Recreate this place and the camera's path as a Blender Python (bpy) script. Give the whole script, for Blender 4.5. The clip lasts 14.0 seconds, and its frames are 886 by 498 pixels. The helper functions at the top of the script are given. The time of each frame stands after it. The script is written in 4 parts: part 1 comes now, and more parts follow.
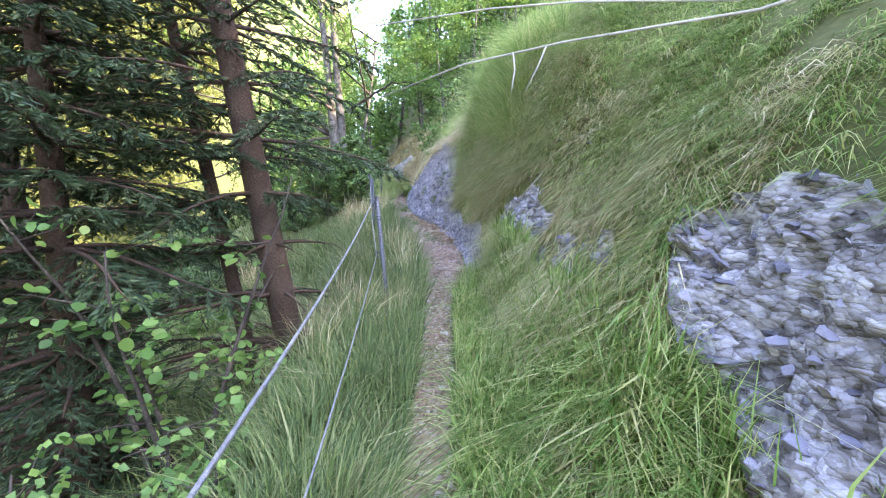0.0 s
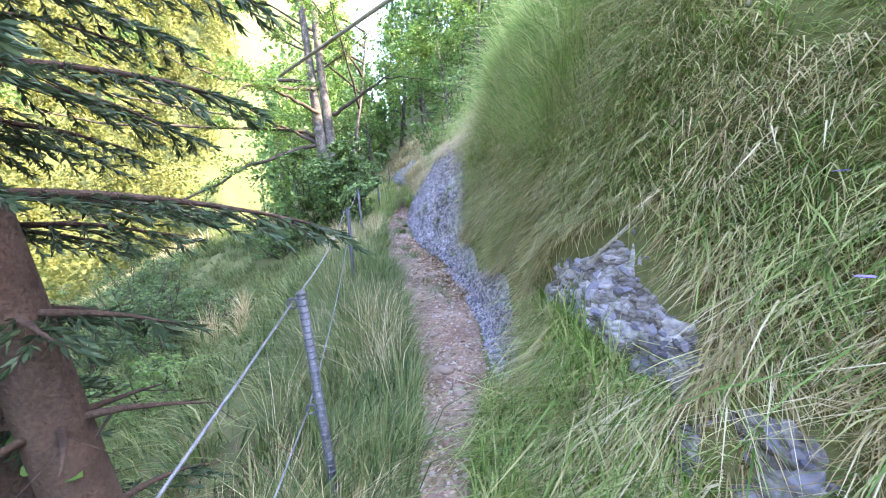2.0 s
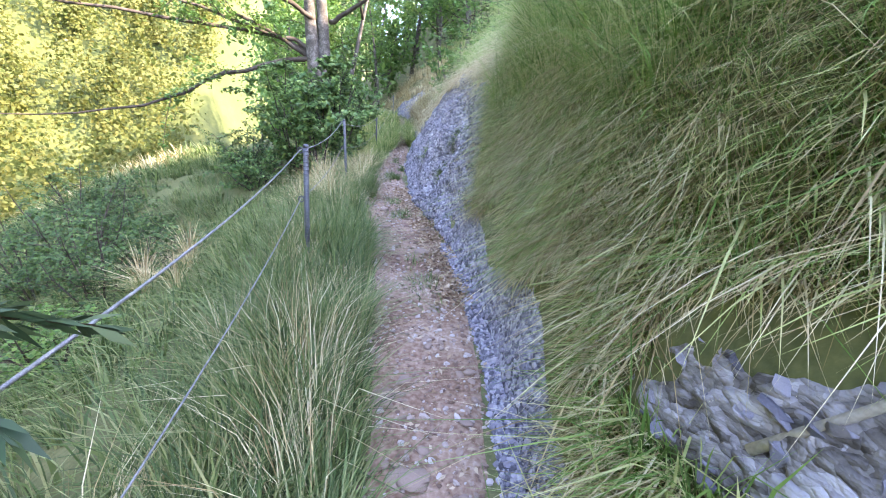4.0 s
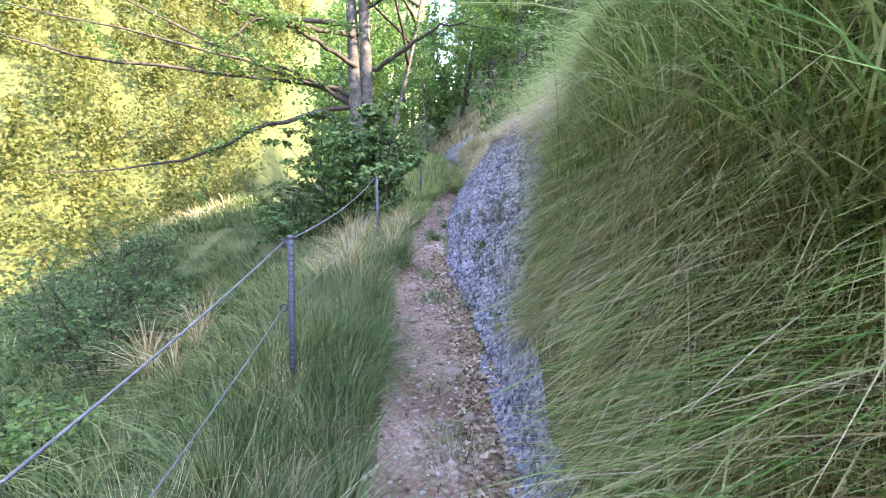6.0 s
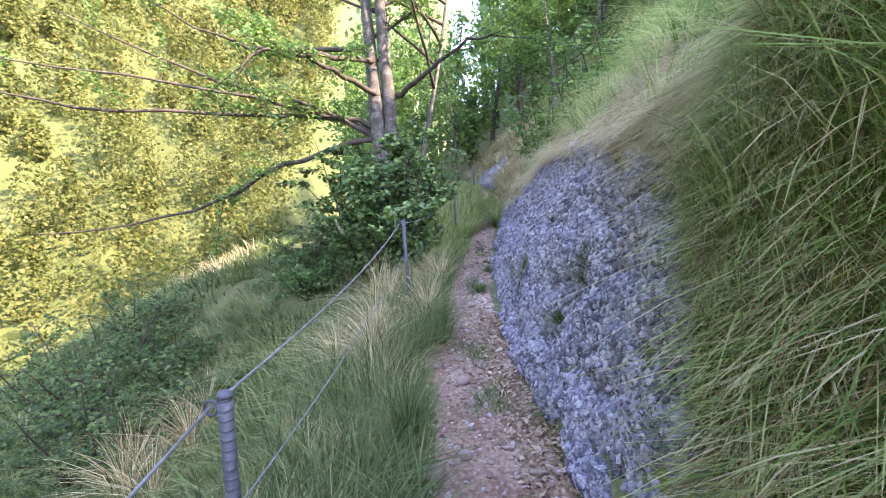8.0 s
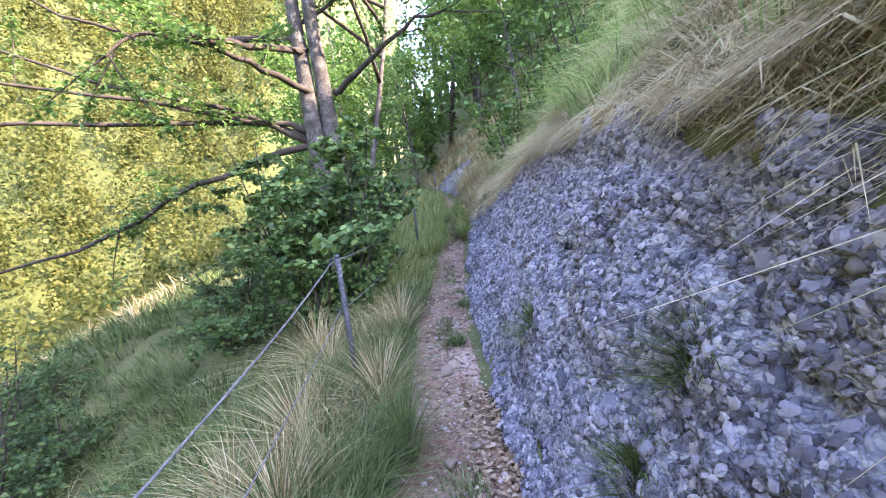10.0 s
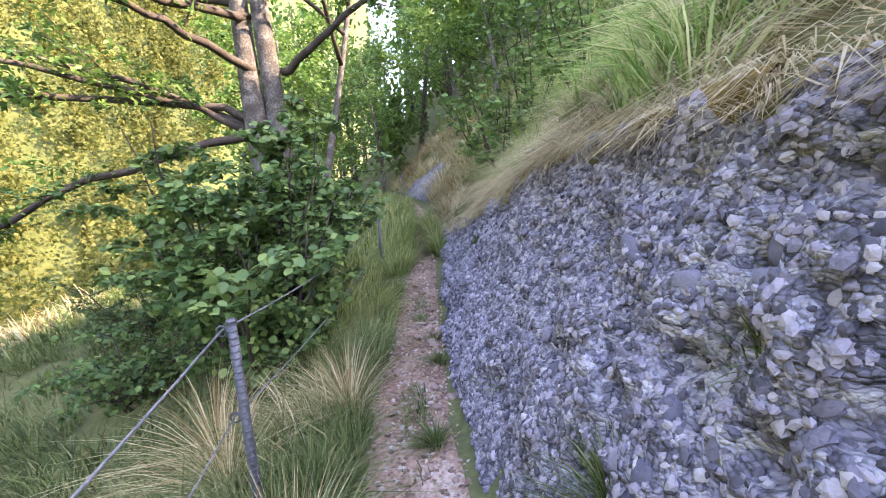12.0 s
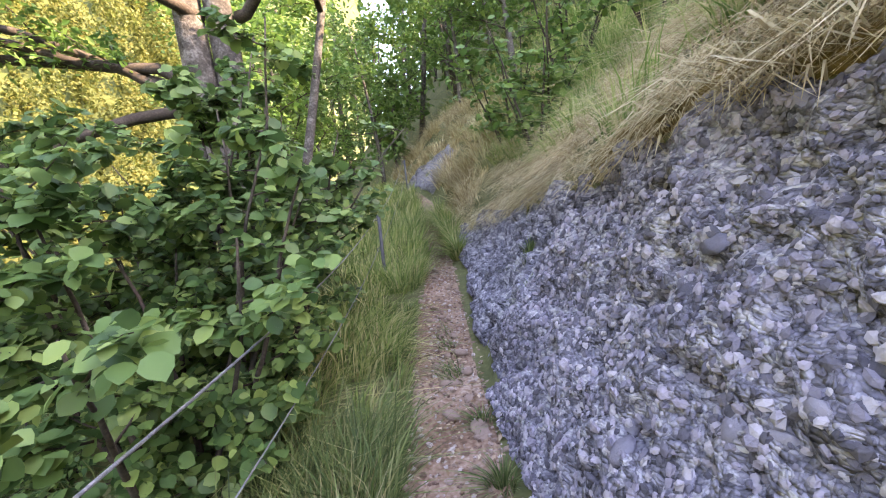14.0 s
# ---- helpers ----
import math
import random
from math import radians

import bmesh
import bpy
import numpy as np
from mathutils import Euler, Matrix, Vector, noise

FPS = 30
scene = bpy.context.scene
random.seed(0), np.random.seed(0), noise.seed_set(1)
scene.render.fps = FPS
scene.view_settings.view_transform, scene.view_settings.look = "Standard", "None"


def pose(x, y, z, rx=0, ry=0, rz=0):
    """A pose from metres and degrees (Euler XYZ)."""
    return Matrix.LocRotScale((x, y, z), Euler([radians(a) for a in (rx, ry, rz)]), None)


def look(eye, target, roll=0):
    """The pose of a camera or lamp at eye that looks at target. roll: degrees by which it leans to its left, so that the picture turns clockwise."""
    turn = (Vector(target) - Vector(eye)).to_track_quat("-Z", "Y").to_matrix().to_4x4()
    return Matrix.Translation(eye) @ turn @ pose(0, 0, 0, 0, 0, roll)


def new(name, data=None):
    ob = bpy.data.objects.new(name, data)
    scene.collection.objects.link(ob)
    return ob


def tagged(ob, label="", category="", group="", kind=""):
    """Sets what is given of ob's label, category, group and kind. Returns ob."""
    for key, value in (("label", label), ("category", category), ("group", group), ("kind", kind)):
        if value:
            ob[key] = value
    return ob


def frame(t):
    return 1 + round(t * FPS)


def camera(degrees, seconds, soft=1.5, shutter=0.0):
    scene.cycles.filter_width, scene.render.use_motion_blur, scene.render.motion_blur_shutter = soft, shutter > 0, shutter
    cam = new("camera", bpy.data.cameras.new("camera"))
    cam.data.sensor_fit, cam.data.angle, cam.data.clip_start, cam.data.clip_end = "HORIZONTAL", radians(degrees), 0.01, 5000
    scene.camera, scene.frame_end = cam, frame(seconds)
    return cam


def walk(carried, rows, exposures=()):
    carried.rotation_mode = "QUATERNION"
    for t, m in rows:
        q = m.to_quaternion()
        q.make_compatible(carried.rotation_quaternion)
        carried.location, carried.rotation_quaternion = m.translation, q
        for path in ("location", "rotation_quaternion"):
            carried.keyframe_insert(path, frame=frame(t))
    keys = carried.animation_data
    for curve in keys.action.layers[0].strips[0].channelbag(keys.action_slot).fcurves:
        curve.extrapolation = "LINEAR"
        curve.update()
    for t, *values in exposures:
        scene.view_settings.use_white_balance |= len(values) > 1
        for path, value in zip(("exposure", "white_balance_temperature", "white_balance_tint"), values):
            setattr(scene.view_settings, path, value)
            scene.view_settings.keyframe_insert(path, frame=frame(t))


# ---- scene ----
cam = camera(90.4, 14.0, soft=1.1)
PATH = [
    (0, (-0.269, -4.167, 0.898), (-0.184, -2.179, 0.693), -0.6),
    (0.5, (-0.238, -3.62, 0.98), (-0.167, -1.633, 0.766), -0.7),
    (1, (-0.184, -3.047, 1.101), (-0.129, -1.058, 0.896), 0.2),
    (1.5, (-0.226, -2.565, 1.236), (-0.18, -0.577, 1.023), 0.1),
    (2, (-0.103, -1.965, 1.325), (-0.068, 0.023, 1.113), -3.2),
    (2.2, (-0.059, -1.724, 1.34), (-0.017, 0.264, 1.127), -4.2),
    (4.3, (-0.034, -0.173, 1.448), (0.007, 1.764, 0.95), 3.8),
    (4.5, (-0.016, -0.076, 1.501), (0.01, 1.86, 1.0), 3.3),
    (5, (0.095, 0.289, 1.586), (0.034, 2.221, 1.075), 1.5),
    (5.5, (0.035, 0.542, 1.668), (-0.086, 2.492, 1.242), 2.3),
    (6, (0.032, 0.885, 1.699), (-0.172, 2.847, 1.369), 2.4),
    (6.5, (0.057, 1.148, 1.773), (-0.249, 3.107, 1.516), 3.1),
    (7, (-0.092, 1.473, 1.803), (-0.402, 3.44, 1.619), 1.9),
    (7.2, (-0.121, 1.582, 1.82), (-0.436, 3.548, 1.629), 0.7),
    (9.3, (-0.505, 3.288, 1.952), (-0.871, 5.241, 1.723), -2.7),
    (9.5, (-0.521, 3.39, 1.982), (-0.843, 5.353, 1.775), -3.0),
    (10, (-0.445, 3.807, 1.956), (-0.651, 5.786, 1.755), -5.6),
    (10.5, (-0.501, 4.097, 1.981), (-0.58, 6.083, 1.767), -6.6),
    (11, (-0.631, 4.395, 2.061), (-0.68, 6.382, 1.845), -5.5),
    (11.5, (-0.597, 4.853, 2.02), (-0.644, 6.842, 1.816), -5.9),
    (12, (-0.622, 5.206, 2.082), (-0.671, 7.196, 1.884), -3.4),
    (12.5, (-0.756, 5.716, 2.042), (-0.809, 7.706, 1.849), -3.8),
    (13, (-0.794, 6.158, 2.08), (-0.859, 8.148, 1.893), -5.2),
    (13.5, (-0.927, 6.52, 2.112), (-0.996, 8.509, 1.921), -5.4),
    (14, (-0.909, 6.952, 2.088), (-0.966, 8.937, 1.849), -5.5),
]
walk(cam, [(t, look(eye, target, roll)) for t, eye, target, roll in PATH], exposures=[(0, 4.5, 7450, 25), (2.2, 4.65, 7150, 25), (5, 4.5, 7200, 25), (7, 4.25, 7150, 28), (9.5, 4.05, 7100, 31), (10.5, 4.2, 6950, 30), (12, 4.1, 7900, 30), (14, 4.2, 8900, 29)])

# ---- light ----
SUN_ELEV, SUN_AZ = 37.0, 100.0        # degrees; azimuth clockwise from +y
world = bpy.data.worlds.new("sky")
scene.world = world
world.use_nodes = True
wn = world.node_tree.nodes
sky = wn.new("ShaderNodeTexSky")
sky.sky_type, sky.sun_disc = "NISHITA", False
sky.sun_elevation, sky.sun_rotation = radians(SUN_ELEV), radians(SUN_AZ)
sky.altitude, sky.dust_density, sky.ozone_density = 700, 1.5, 1.0
world.node_tree.links.new(sky.outputs[0], wn["Background"].inputs[0])
wn["Background"].inputs[1].default_value = 0.15
sun = new("sun", bpy.data.lights.new("sun", "SUN"))
sun.data.energy, sun.data.angle, sun.data.color = 2.0, radians(0.6), (1.0, 0.9, 0.7)
az = radians(SUN_AZ)
sun_to = Vector((math.sin(az) * math.cos(radians(SUN_ELEV)), math.cos(az) * math.cos(radians(SUN_ELEV)), math.sin(radians(SUN_ELEV))))
sun.matrix_world = look(sun_to * 300, (0, 0, 0))

rng = np.random.default_rng(7)


# ---- materials ----
def material(name, colors, scale=4.0, rough=0.8, bump=0.3, fine=40.0, translucent=0.0, island=0.0, stops=None, detail=6.0, coords="Object", metal=0.0, per_object=False, bump_dist=0.02):
    """Colour ramp over two scales of noise (and a per-piece random), with bump."""
    m = bpy.data.materials.new(name)
    m.use_nodes = True
    nt = m.node_tree
    n, l = nt.nodes, nt.links.new
    bsdf, out = n["Principled BSDF"], n["Material Output"]
    tc = n.new("ShaderNodeTexCoord")
    big, small = n.new("ShaderNodeTexNoise"), n.new("ShaderNodeTexNoise")
    big.inputs["Scale"].default_value, small.inputs["Scale"].default_value = scale, fine
    big.inputs["Detail"].default_value = small.inputs["Detail"].default_value = detail
    for t in (big, small):
        l(tc.outputs[coords], t.inputs["Vector"])
    mix = n.new("ShaderNodeMath")
    mix.operation = "MULTIPLY_ADD"
    mix.inputs[1].default_value = 0.45
    half = n.new("ShaderNodeMath")
    half.operation = "MULTIPLY"
    half.inputs[1].default_value = 0.55
    l(small.outputs["Fac"], mix.inputs[0])
    l(big.outputs["Fac"], half.inputs[0])
    l(half.outputs[0], mix.inputs[2])
    fac = mix.outputs[0]
    if island:
        geo = n.new("ShaderNodeNewGeometry")
        blend = n.new("ShaderNodeMix")
        blend.inputs["Factor"].default_value = island
        l(fac, blend.inputs["A"])
        info = n.new("ShaderNodeObjectInfo")
        l(info.outputs["Random"] if per_object else geo.outputs["Random Per Island"], blend.inputs["B"])
        fac = blend.outputs["Result"]
    ramp = n.new("ShaderNodeValToRGB")
    els = ramp.color_ramp.elements
    stops = stops or [0.3 + 0.4 * i / (len(colors) - 1) for i in range(len(colors))]
    while len(els) < len(colors):
        els.new(0.5)
    for e, p, c in zip(els, stops, colors):
        e.position, e.color = p, (*c, 1)
    l(fac, ramp.inputs["Fac"])
    l(ramp.outputs["Color"], bsdf.inputs["Base Color"])
    bsdf.inputs["Roughness"].default_value, bsdf.inputs["Metallic"].default_value = rough, metal
    bsdf.inputs["Specular IOR Level"].default_value = 0.3
    if bump:
        b = n.new("ShaderNodeBump")
        b.inputs["Strength"].default_value, b.inputs["Distance"].default_value = bump, bump_dist
        l(mix.outputs[0], b.inputs["Height"])
        l(b.outputs["Normal"], bsdf.inputs["Normal"])
    if translucent:
        tr, ms = n.new("ShaderNodeBsdfTranslucent"), n.new("ShaderNodeMixShader")
        ms.inputs[0].default_value = translucent
        l(ramp.outputs["Color"], tr.inputs["Color"])
        l(bsdf.outputs[0], ms.inputs[1])
        l(tr.outputs[0], ms.inputs[2])
        l(ms.outputs[0], out.inputs["Surface"])
    return m


PI = math.pi
SPREAD = [0.08, 0.35, 0.6, 0.85]
TUSSOCK = [0.27, 0.43, 0.57, 0.76]
M_soil = material("hillside_soil", [(0.045, 0.055, 0.022), (0.09, 0.1, 0.04), (0.16, 0.155, 0.07)], 1.2, 0.95, 0.5, 25)
M_path = material("path_dirt", [(0.085, 0.048, 0.032), (0.18, 0.108, 0.075), (0.28, 0.19, 0.145), (0.42, 0.34, 0.29)], 2.2, 0.95, 1.0, 38, stops=[0.34, 0.45, 0.55, 0.68])
def rock_material(name, tones, cells=16.0, beds=False):
    """Cemented pebbles: cells of several sizes, each its own tone, in a finer matrix, with stained patches."""
    m = bpy.data.materials.new(name)
    m.use_nodes = True
    n, l = m.node_tree.nodes, m.node_tree.links.new
    bsdf = n["Principled BSDF"]
    tc, mp = n.new("ShaderNodeTexCoord"), n.new("ShaderNodeMapping")
    mp.inputs["Scale"].default_value = (1, 1, 2.2) if beds else (1, 1, 1.35)
    mp.inputs["Rotation"].default_value = (0.25, -0.4, 0) if beds else (0.1, -0.2, 0)
    l(tc.outputs["Object"], mp.inputs["Vector"])
    warp, add = n.new("ShaderNodeTexNoise"), n.new("ShaderNodeMixRGB")
    warp.inputs["Scale"].default_value, warp.inputs["Detail"].default_value = 9, 4
    add.blend_type, add.inputs[0].default_value = "ADD", 0.09
    l(mp.outputs[0], warp.inputs["Vector"])
    l(mp.outputs[0], add.inputs[1])
    l(warp.outputs["Color"], add.inputs[2])

    def math_node(op, a, b):
        k = n.new("ShaderNodeMath")
        k.operation = op
        for i, v in enumerate((a, b)):
            if isinstance(v, float):
                k.inputs[i].default_value = v
            else:
                l(v, k.inputs[i])
        return k.outputs[0]

    tone, height = None, None
    for scale, weight in ((cells, 0.42), (cells * 2.7, 0.3)):
        v, sep = n.new("ShaderNodeTexVoronoi"), n.new("ShaderNodeSeparateColor")
        v.inputs["Scale"].default_value = scale
        l(add.outputs[0], v.inputs["Vector"])
        l(v.outputs["Color"], sep.inputs[0])
        own = math_node("MULTIPLY", sep.outputs[0], weight)
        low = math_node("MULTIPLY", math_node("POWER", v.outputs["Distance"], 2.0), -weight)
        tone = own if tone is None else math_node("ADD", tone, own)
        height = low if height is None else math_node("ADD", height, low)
    wide, grit = n.new("ShaderNodeTexNoise"), n.new("ShaderNodeTexNoise")
    wide.inputs["Scale"].default_value, grit.inputs["Scale"].default_value = 2.4, 110
    wide.inputs["Detail"].default_value = grit.inputs["Detail"].default_value = 6
    for k in (wide, grit):
        l(mp.outputs[0], k.inputs["Vector"])
    tone = math_node("ADD", tone, math_node("MULTIPLY", wide.outputs["Fac"], 0.6))
    tone = math_node("ADD", tone, math_node("MULTIPLY", grit.outputs["Fac"], 0.12))
    # tone also follows the height: darker towards the edges of each cell
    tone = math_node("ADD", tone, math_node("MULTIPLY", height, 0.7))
    height = math_node("ADD", height, math_node("MULTIPLY", grit.outputs["Fac"], 0.12))
    ramp = n.new("ShaderNodeValToRGB")
    els = ramp.color_ramp.elements
    while len(els) < len(tones):
        els.new(0.5)
    for e, p, c in zip(els, (0.24, 0.42, 0.58, 0.74, 0.92), tones):
        e.position, e.color = p, (*c, 1)
    l(tone, ramp.inputs["Fac"])
    l(ramp.outputs["Color"], bsdf.inputs["Base Color"])
    bsdf.inputs["Roughness"].default_value, bsdf.inputs["Specular IOR Level"].default_value = 0.85, 0.3
    b = n.new("ShaderNodeBump")
    b.inputs["Strength"].default_value, b.inputs["Distance"].default_value = 0.9, 0.05
    l(height, b.inputs["Height"])
    l(b.outputs["Normal"], bsdf.inputs["Normal"])
    return m


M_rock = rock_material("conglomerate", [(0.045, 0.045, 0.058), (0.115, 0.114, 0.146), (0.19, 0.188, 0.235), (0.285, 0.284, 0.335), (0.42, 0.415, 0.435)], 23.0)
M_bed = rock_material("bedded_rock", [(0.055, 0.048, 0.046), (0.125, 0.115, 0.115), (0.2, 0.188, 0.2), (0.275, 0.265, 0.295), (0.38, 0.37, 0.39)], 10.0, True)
M_clast = material("clast", [(0.04, 0.04, 0.05), (0.14, 0.135, 0.175), (0.28, 0.26, 0.32), (0.43, 0.415, 0.42)], 2.5, 0.85, 0.6, 90, island=0.62, stops=[0.12, 0.38, 0.62, 0.95])
M_stone = material("stone", [(0.06, 0.06, 0.08), (0.15, 0.15, 0.2), (0.26, 0.25, 0.31), (0.37, 0.36, 0.39)], 9.0, 0.85, 0.6, 60, island=0.65, stops=[0.1, 0.4, 0.7, 1.0], per_object=True)
M_moss = material("moss", [(0.07, 0.055, 0.018), (0.15, 0.1, 0.03), (0.24, 0.17, 0.05)], 6, 0.95, 0.9, 60)
M_gravel = material("gravel", [(0.09, 0.055, 0.042), (0.18, 0.115, 0.09), (0.27, 0.2, 0.17), (0.46, 0.42, 0.41)], 9.0, 0.9, 0.3, 70, island=0.6, stops=SPREAD)
M_grass = material("green_grass", [(0.08, 0.145, 0.04), (0.175, 0.27, 0.08), (0.3, 0.38, 0.13), (0.54, 0.5, 0.26)], 3.2, 0.5, 0, 6, 0.55, 0.62, TUSSOCK)
M_fresh = material("fresh_grass", [(0.09, 0.18, 0.04), (0.18, 0.31, 0.08), (0.31, 0.43, 0.14), (0.55, 0.53, 0.26)], 3.2, 0.5, 0, 6, 0.55, 0.62, TUSSOCK)
M_verge = material("verge_grass", [(0.035, 0.068, 0.022), (0.085, 0.14, 0.045), (0.165, 0.215, 0.08), (0.34, 0.32, 0.17)], 3.2, 0.55, 0, 6, 0.4, 0.6, [0.22, 0.45, 0.65, 0.92])
M_straw = material("dry_grass", [(0.24, 0.18, 0.09), (0.43, 0.34, 0.18), (0.6, 0.51, 0.31), (0.72, 0.65, 0.45)], 3.2, 0.6, 0, 6, 0.5, 0.62, TUSSOCK)
M_leaf = material("leaf", [(0.035, 0.085, 0.025), (0.07, 0.16, 0.04), (0.115, 0.22, 0.055), (0.2, 0.31, 0.085)], 1.0, 0.45, 0, 8, 0.4, 0.6, SPREAD)
M_hazel = material("hazel_leaf", [(0.022, 0.06, 0.022), (0.055, 0.125, 0.04), (0.105, 0.195, 0.06), (0.22, 0.32, 0.1)], 1.0, 0.45, 0, 8, 0.4, 0.6, SPREAD)
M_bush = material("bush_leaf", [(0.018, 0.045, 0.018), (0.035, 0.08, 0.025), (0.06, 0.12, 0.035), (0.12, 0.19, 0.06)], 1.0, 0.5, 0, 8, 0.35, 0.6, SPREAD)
M_farleaf = material("sunlit_leaf", [(0.045, 0.07, 0.018), (0.09, 0.115, 0.028), (0.15, 0.155, 0.042), (0.23, 0.21, 0.07)], 0.11, 0.6, 0, 0.5, 0.6, 0.3, [0.15, 0.4, 0.6, 0.85])
M_needle = material("spruce_needle", [(0.01, 0.026, 0.012), (0.02, 0.046, 0.02), (0.038, 0.072, 0.032), (0.075, 0.11, 0.05)], 1.0, 0.6, 0, 8, 0.2, 0.6, SPREAD)
M_bark = material("spruce_bark", [(0.025, 0.016, 0.012), (0.055, 0.034, 0.025), (0.1, 0.068, 0.05)], 4, 0.95, 0.9, 60, bump_dist=0.03)
M_ash = material("grey_bark", [(0.022, 0.019, 0.017), (0.075, 0.067, 0.06), (0.22, 0.21, 0.195)], 7, 0.9, 0.8, 40, bump_dist=0.03)
M_twig = material("twig_bark", [(0.018, 0.014, 0.012), (0.045, 0.036, 0.03), (0.1, 0.084, 0.07)], 6, 0.9, 0.4, 60)
M_dead = material("weathered_wood", [(0.18, 0.165, 0.145), (0.29, 0.27, 0.245), (0.42, 0.4, 0.37)], 5, 0.85, 0.4, 80)
M_litter = material("dry_leaf", [(0.12, 0.07, 0.04), (0.25, 0.16, 0.1), (0.36, 0.26, 0.18), (0.48, 0.38, 0.28)], 3, 0.85, 0, 30, 0.15, 0.7, SPREAD)
M_steel = material("galvanised_steel", [(0.045, 0.05, 0.06), (0.08, 0.088, 0.105), (0.15, 0.16, 0.185)], 8, 0.6, 0.3, 90, metal=0.4)
M_rope = material("wire_rope", [(0.08, 0.085, 0.095), (0.15, 0.16, 0.175), (0.28, 0.29, 0.31)], 30, 0.55, 0.5, 300, metal=0.3)


# ---- plan: path, bank and slope as heights over the plan ----
def table(text):
    rows = [tuple(float(v) for v in p.split(":")) for p in text.split()]
    ys, vs = zip(*rows)
    return lambda y: np.interp(y, ys, vs)


path_z = table("-200:-16 -60:-5 -10:-1.3 -4.2:-.58 -2:-.3 0:-.05 1.25:.11 3:.35 4.3:.45 7.8:.7 9.6:.84 11.5:1.0 13:1.2 16:1.9 18:2.2 20:2.35 25:2.8 60:5 300:20")
foot_x = table("-200:9 -60:2 -8:.35 -4:.3 -2:.3 0:.33 1:.4 2:.38 3:.27 4:.1 5:-.12 5.7:-.32 6.5:-.45 8:-.6 9.6:-.76 12.4:-.76 13:-.85 16:-1.05 18:-1.4 20:-2 25:-3.5 60:-14 300:-60")
left_x = table("-200:8 -60:1 -8:-.5 -4:-.45 -2:-.38 0:-.26 .6:-.25 1.3:-.32 2:-.4 3:-.55 4.3:-.76 5.5:-1.03 8:-1.25 9.5:-1.3 11:-1.36 13:-1.3 16:-1.5 18:-1.9 20:-2.6 25:-4.1 60:-15 300:-61")
dirt_x = table("-8:-.2 -4:-.2 -2:-.14 0:0 .6:.1 1.2:.26 2:.3 3:.22 4:.08 5:-.12 5.7:-.32 6.5:-.47 8:-.68 13:-.95 16:-1.15 20:-2.1")
fence_x = table("-12:-.85 -4:-.75 0:-.655 3.3:-1.11 7.05:-1.6 12.5:-1.84 17.8:-1.95 22:-3")
steep = table("-60:.9 -8:1.25 -3:1.3 -1:1.4 -.2:1.7 .3:2.2 .8:2.8 1.5:4 3.8:4 4.6:2.5 5.5:2.2 7:2.15 8:2.1 10:1.85 13:1.65 18:1.3 25:1")
bank_h = table("-60:1.2 -8:2 -2:2.2 0:2.3 1:2.5 3.5:2.4 4.5:1.9 5.5:1.75 8:1.75 10:1.3 12:1.1 14:1.0 18:1.1 25:1")
crag_lo_d = table("-4.6:.38 -3:.4 -2.8:.44 -2.5:.5 -2.14:.56 -1.98:.7 -1.85:.85")
crag_hi_d = table("-4.6:1.05 -2.7:1.02 -2.3:.98 -2.1:.93 -1.95:.86 -1.85:.88")
patch_lo_d = table("-.5:.4 -.2:.37 .1:.29 .95:.17")
patch_hi_d = table("-.5:.46 -.35:.56 .2:.54 .5:.42 .95:.23")
scree_lo_d = table("-1.6:.5 -1.4:.44 -1.1:.4 -.7:.33 -.55:.36")
scree_hi_d = table("-1.6:.55 -1.4:.66 -1:.6 -.7:.53 -.55:.38")
drop = table("-60:.7 0:.62 5:.6 8:.5 11:.16 14.5:.16 18:.4 25:.6")


def bumps(x, y):
    """Gentle unevenness of the ground, in metres, from a few crossing waves."""
    x, y = np.asarray(x, float), np.asarray(y, float)
    return (0.03 * np.sin(3.1 * x + 1.3 * y + 0.4) + 0.025 * np.sin(-2.2 * x + 2.9 * y + 1.9) + 0.015 * np.sin(7.3 * x - 4.1 * y) + 0.012 * np.sin(5.2 * x + 8.7 * y + 2.2))


def ground_z(x, y):
    x, y = np.asarray(x, float), np.asarray(y, float)
    z0, fx, lx = path_z(y), foot_x(y), left_x(y)
    d = np.maximum(x - fx, 0)
    s1, h1 = steep(y), bank_h(y)
    d1 = h1 / s1
    # unseen hilltop, shaped for light: a dip suns the meadow crest, the rest shades
    top = np.interp(y, (4, 8.6, 11.5, 15), (31, 20.5, 20.5, 29))
    up = np.where(d < d1, s1 * d, h1 + 0.95 * (np.minimum(d, top) - d1) + 0.35 * np.maximum(d - top, 0))
    up = np.minimum(up, np.interp(y, (4, 8.6, 11.5, 15), (35, 25.5, 25.5, 33)) + 0.02 * d)
    e = np.maximum(lx - x, 0)
    k = drop(y)
    verge = -0.12 * np.minimum(e, 0.5)
    out = np.maximum(e - 0.5, 0)
    shoulder = np.where(k < 0.45, 6.5, 30.0)
    down = -k * np.minimum(out, shoulder) - 0.5 * np.clip(out - shoulder, 0, 14)
    curl = out + 0.9 * np.clip(y - 25, 0, 400) * np.clip(out / 15, 0, 1) ** 2
    far = 1.02 * np.clip(curl - 44, 0, 330) + 0.3 * np.maximum(curl - 374, 0)
    rough = np.clip(np.maximum(d - 0.05, e - 0.05) * 3, 0, 1)
    crown = -0.03 * np.clip((x - lx) * (fx - x) * 12, 0, 1)
    return z0 + up + verge + down + far + bumps(x, y) * (0.25 + 0.75 * rough) + crown * (d + e == 0)


def gz(x, y):
    return float(ground_z(x, y))


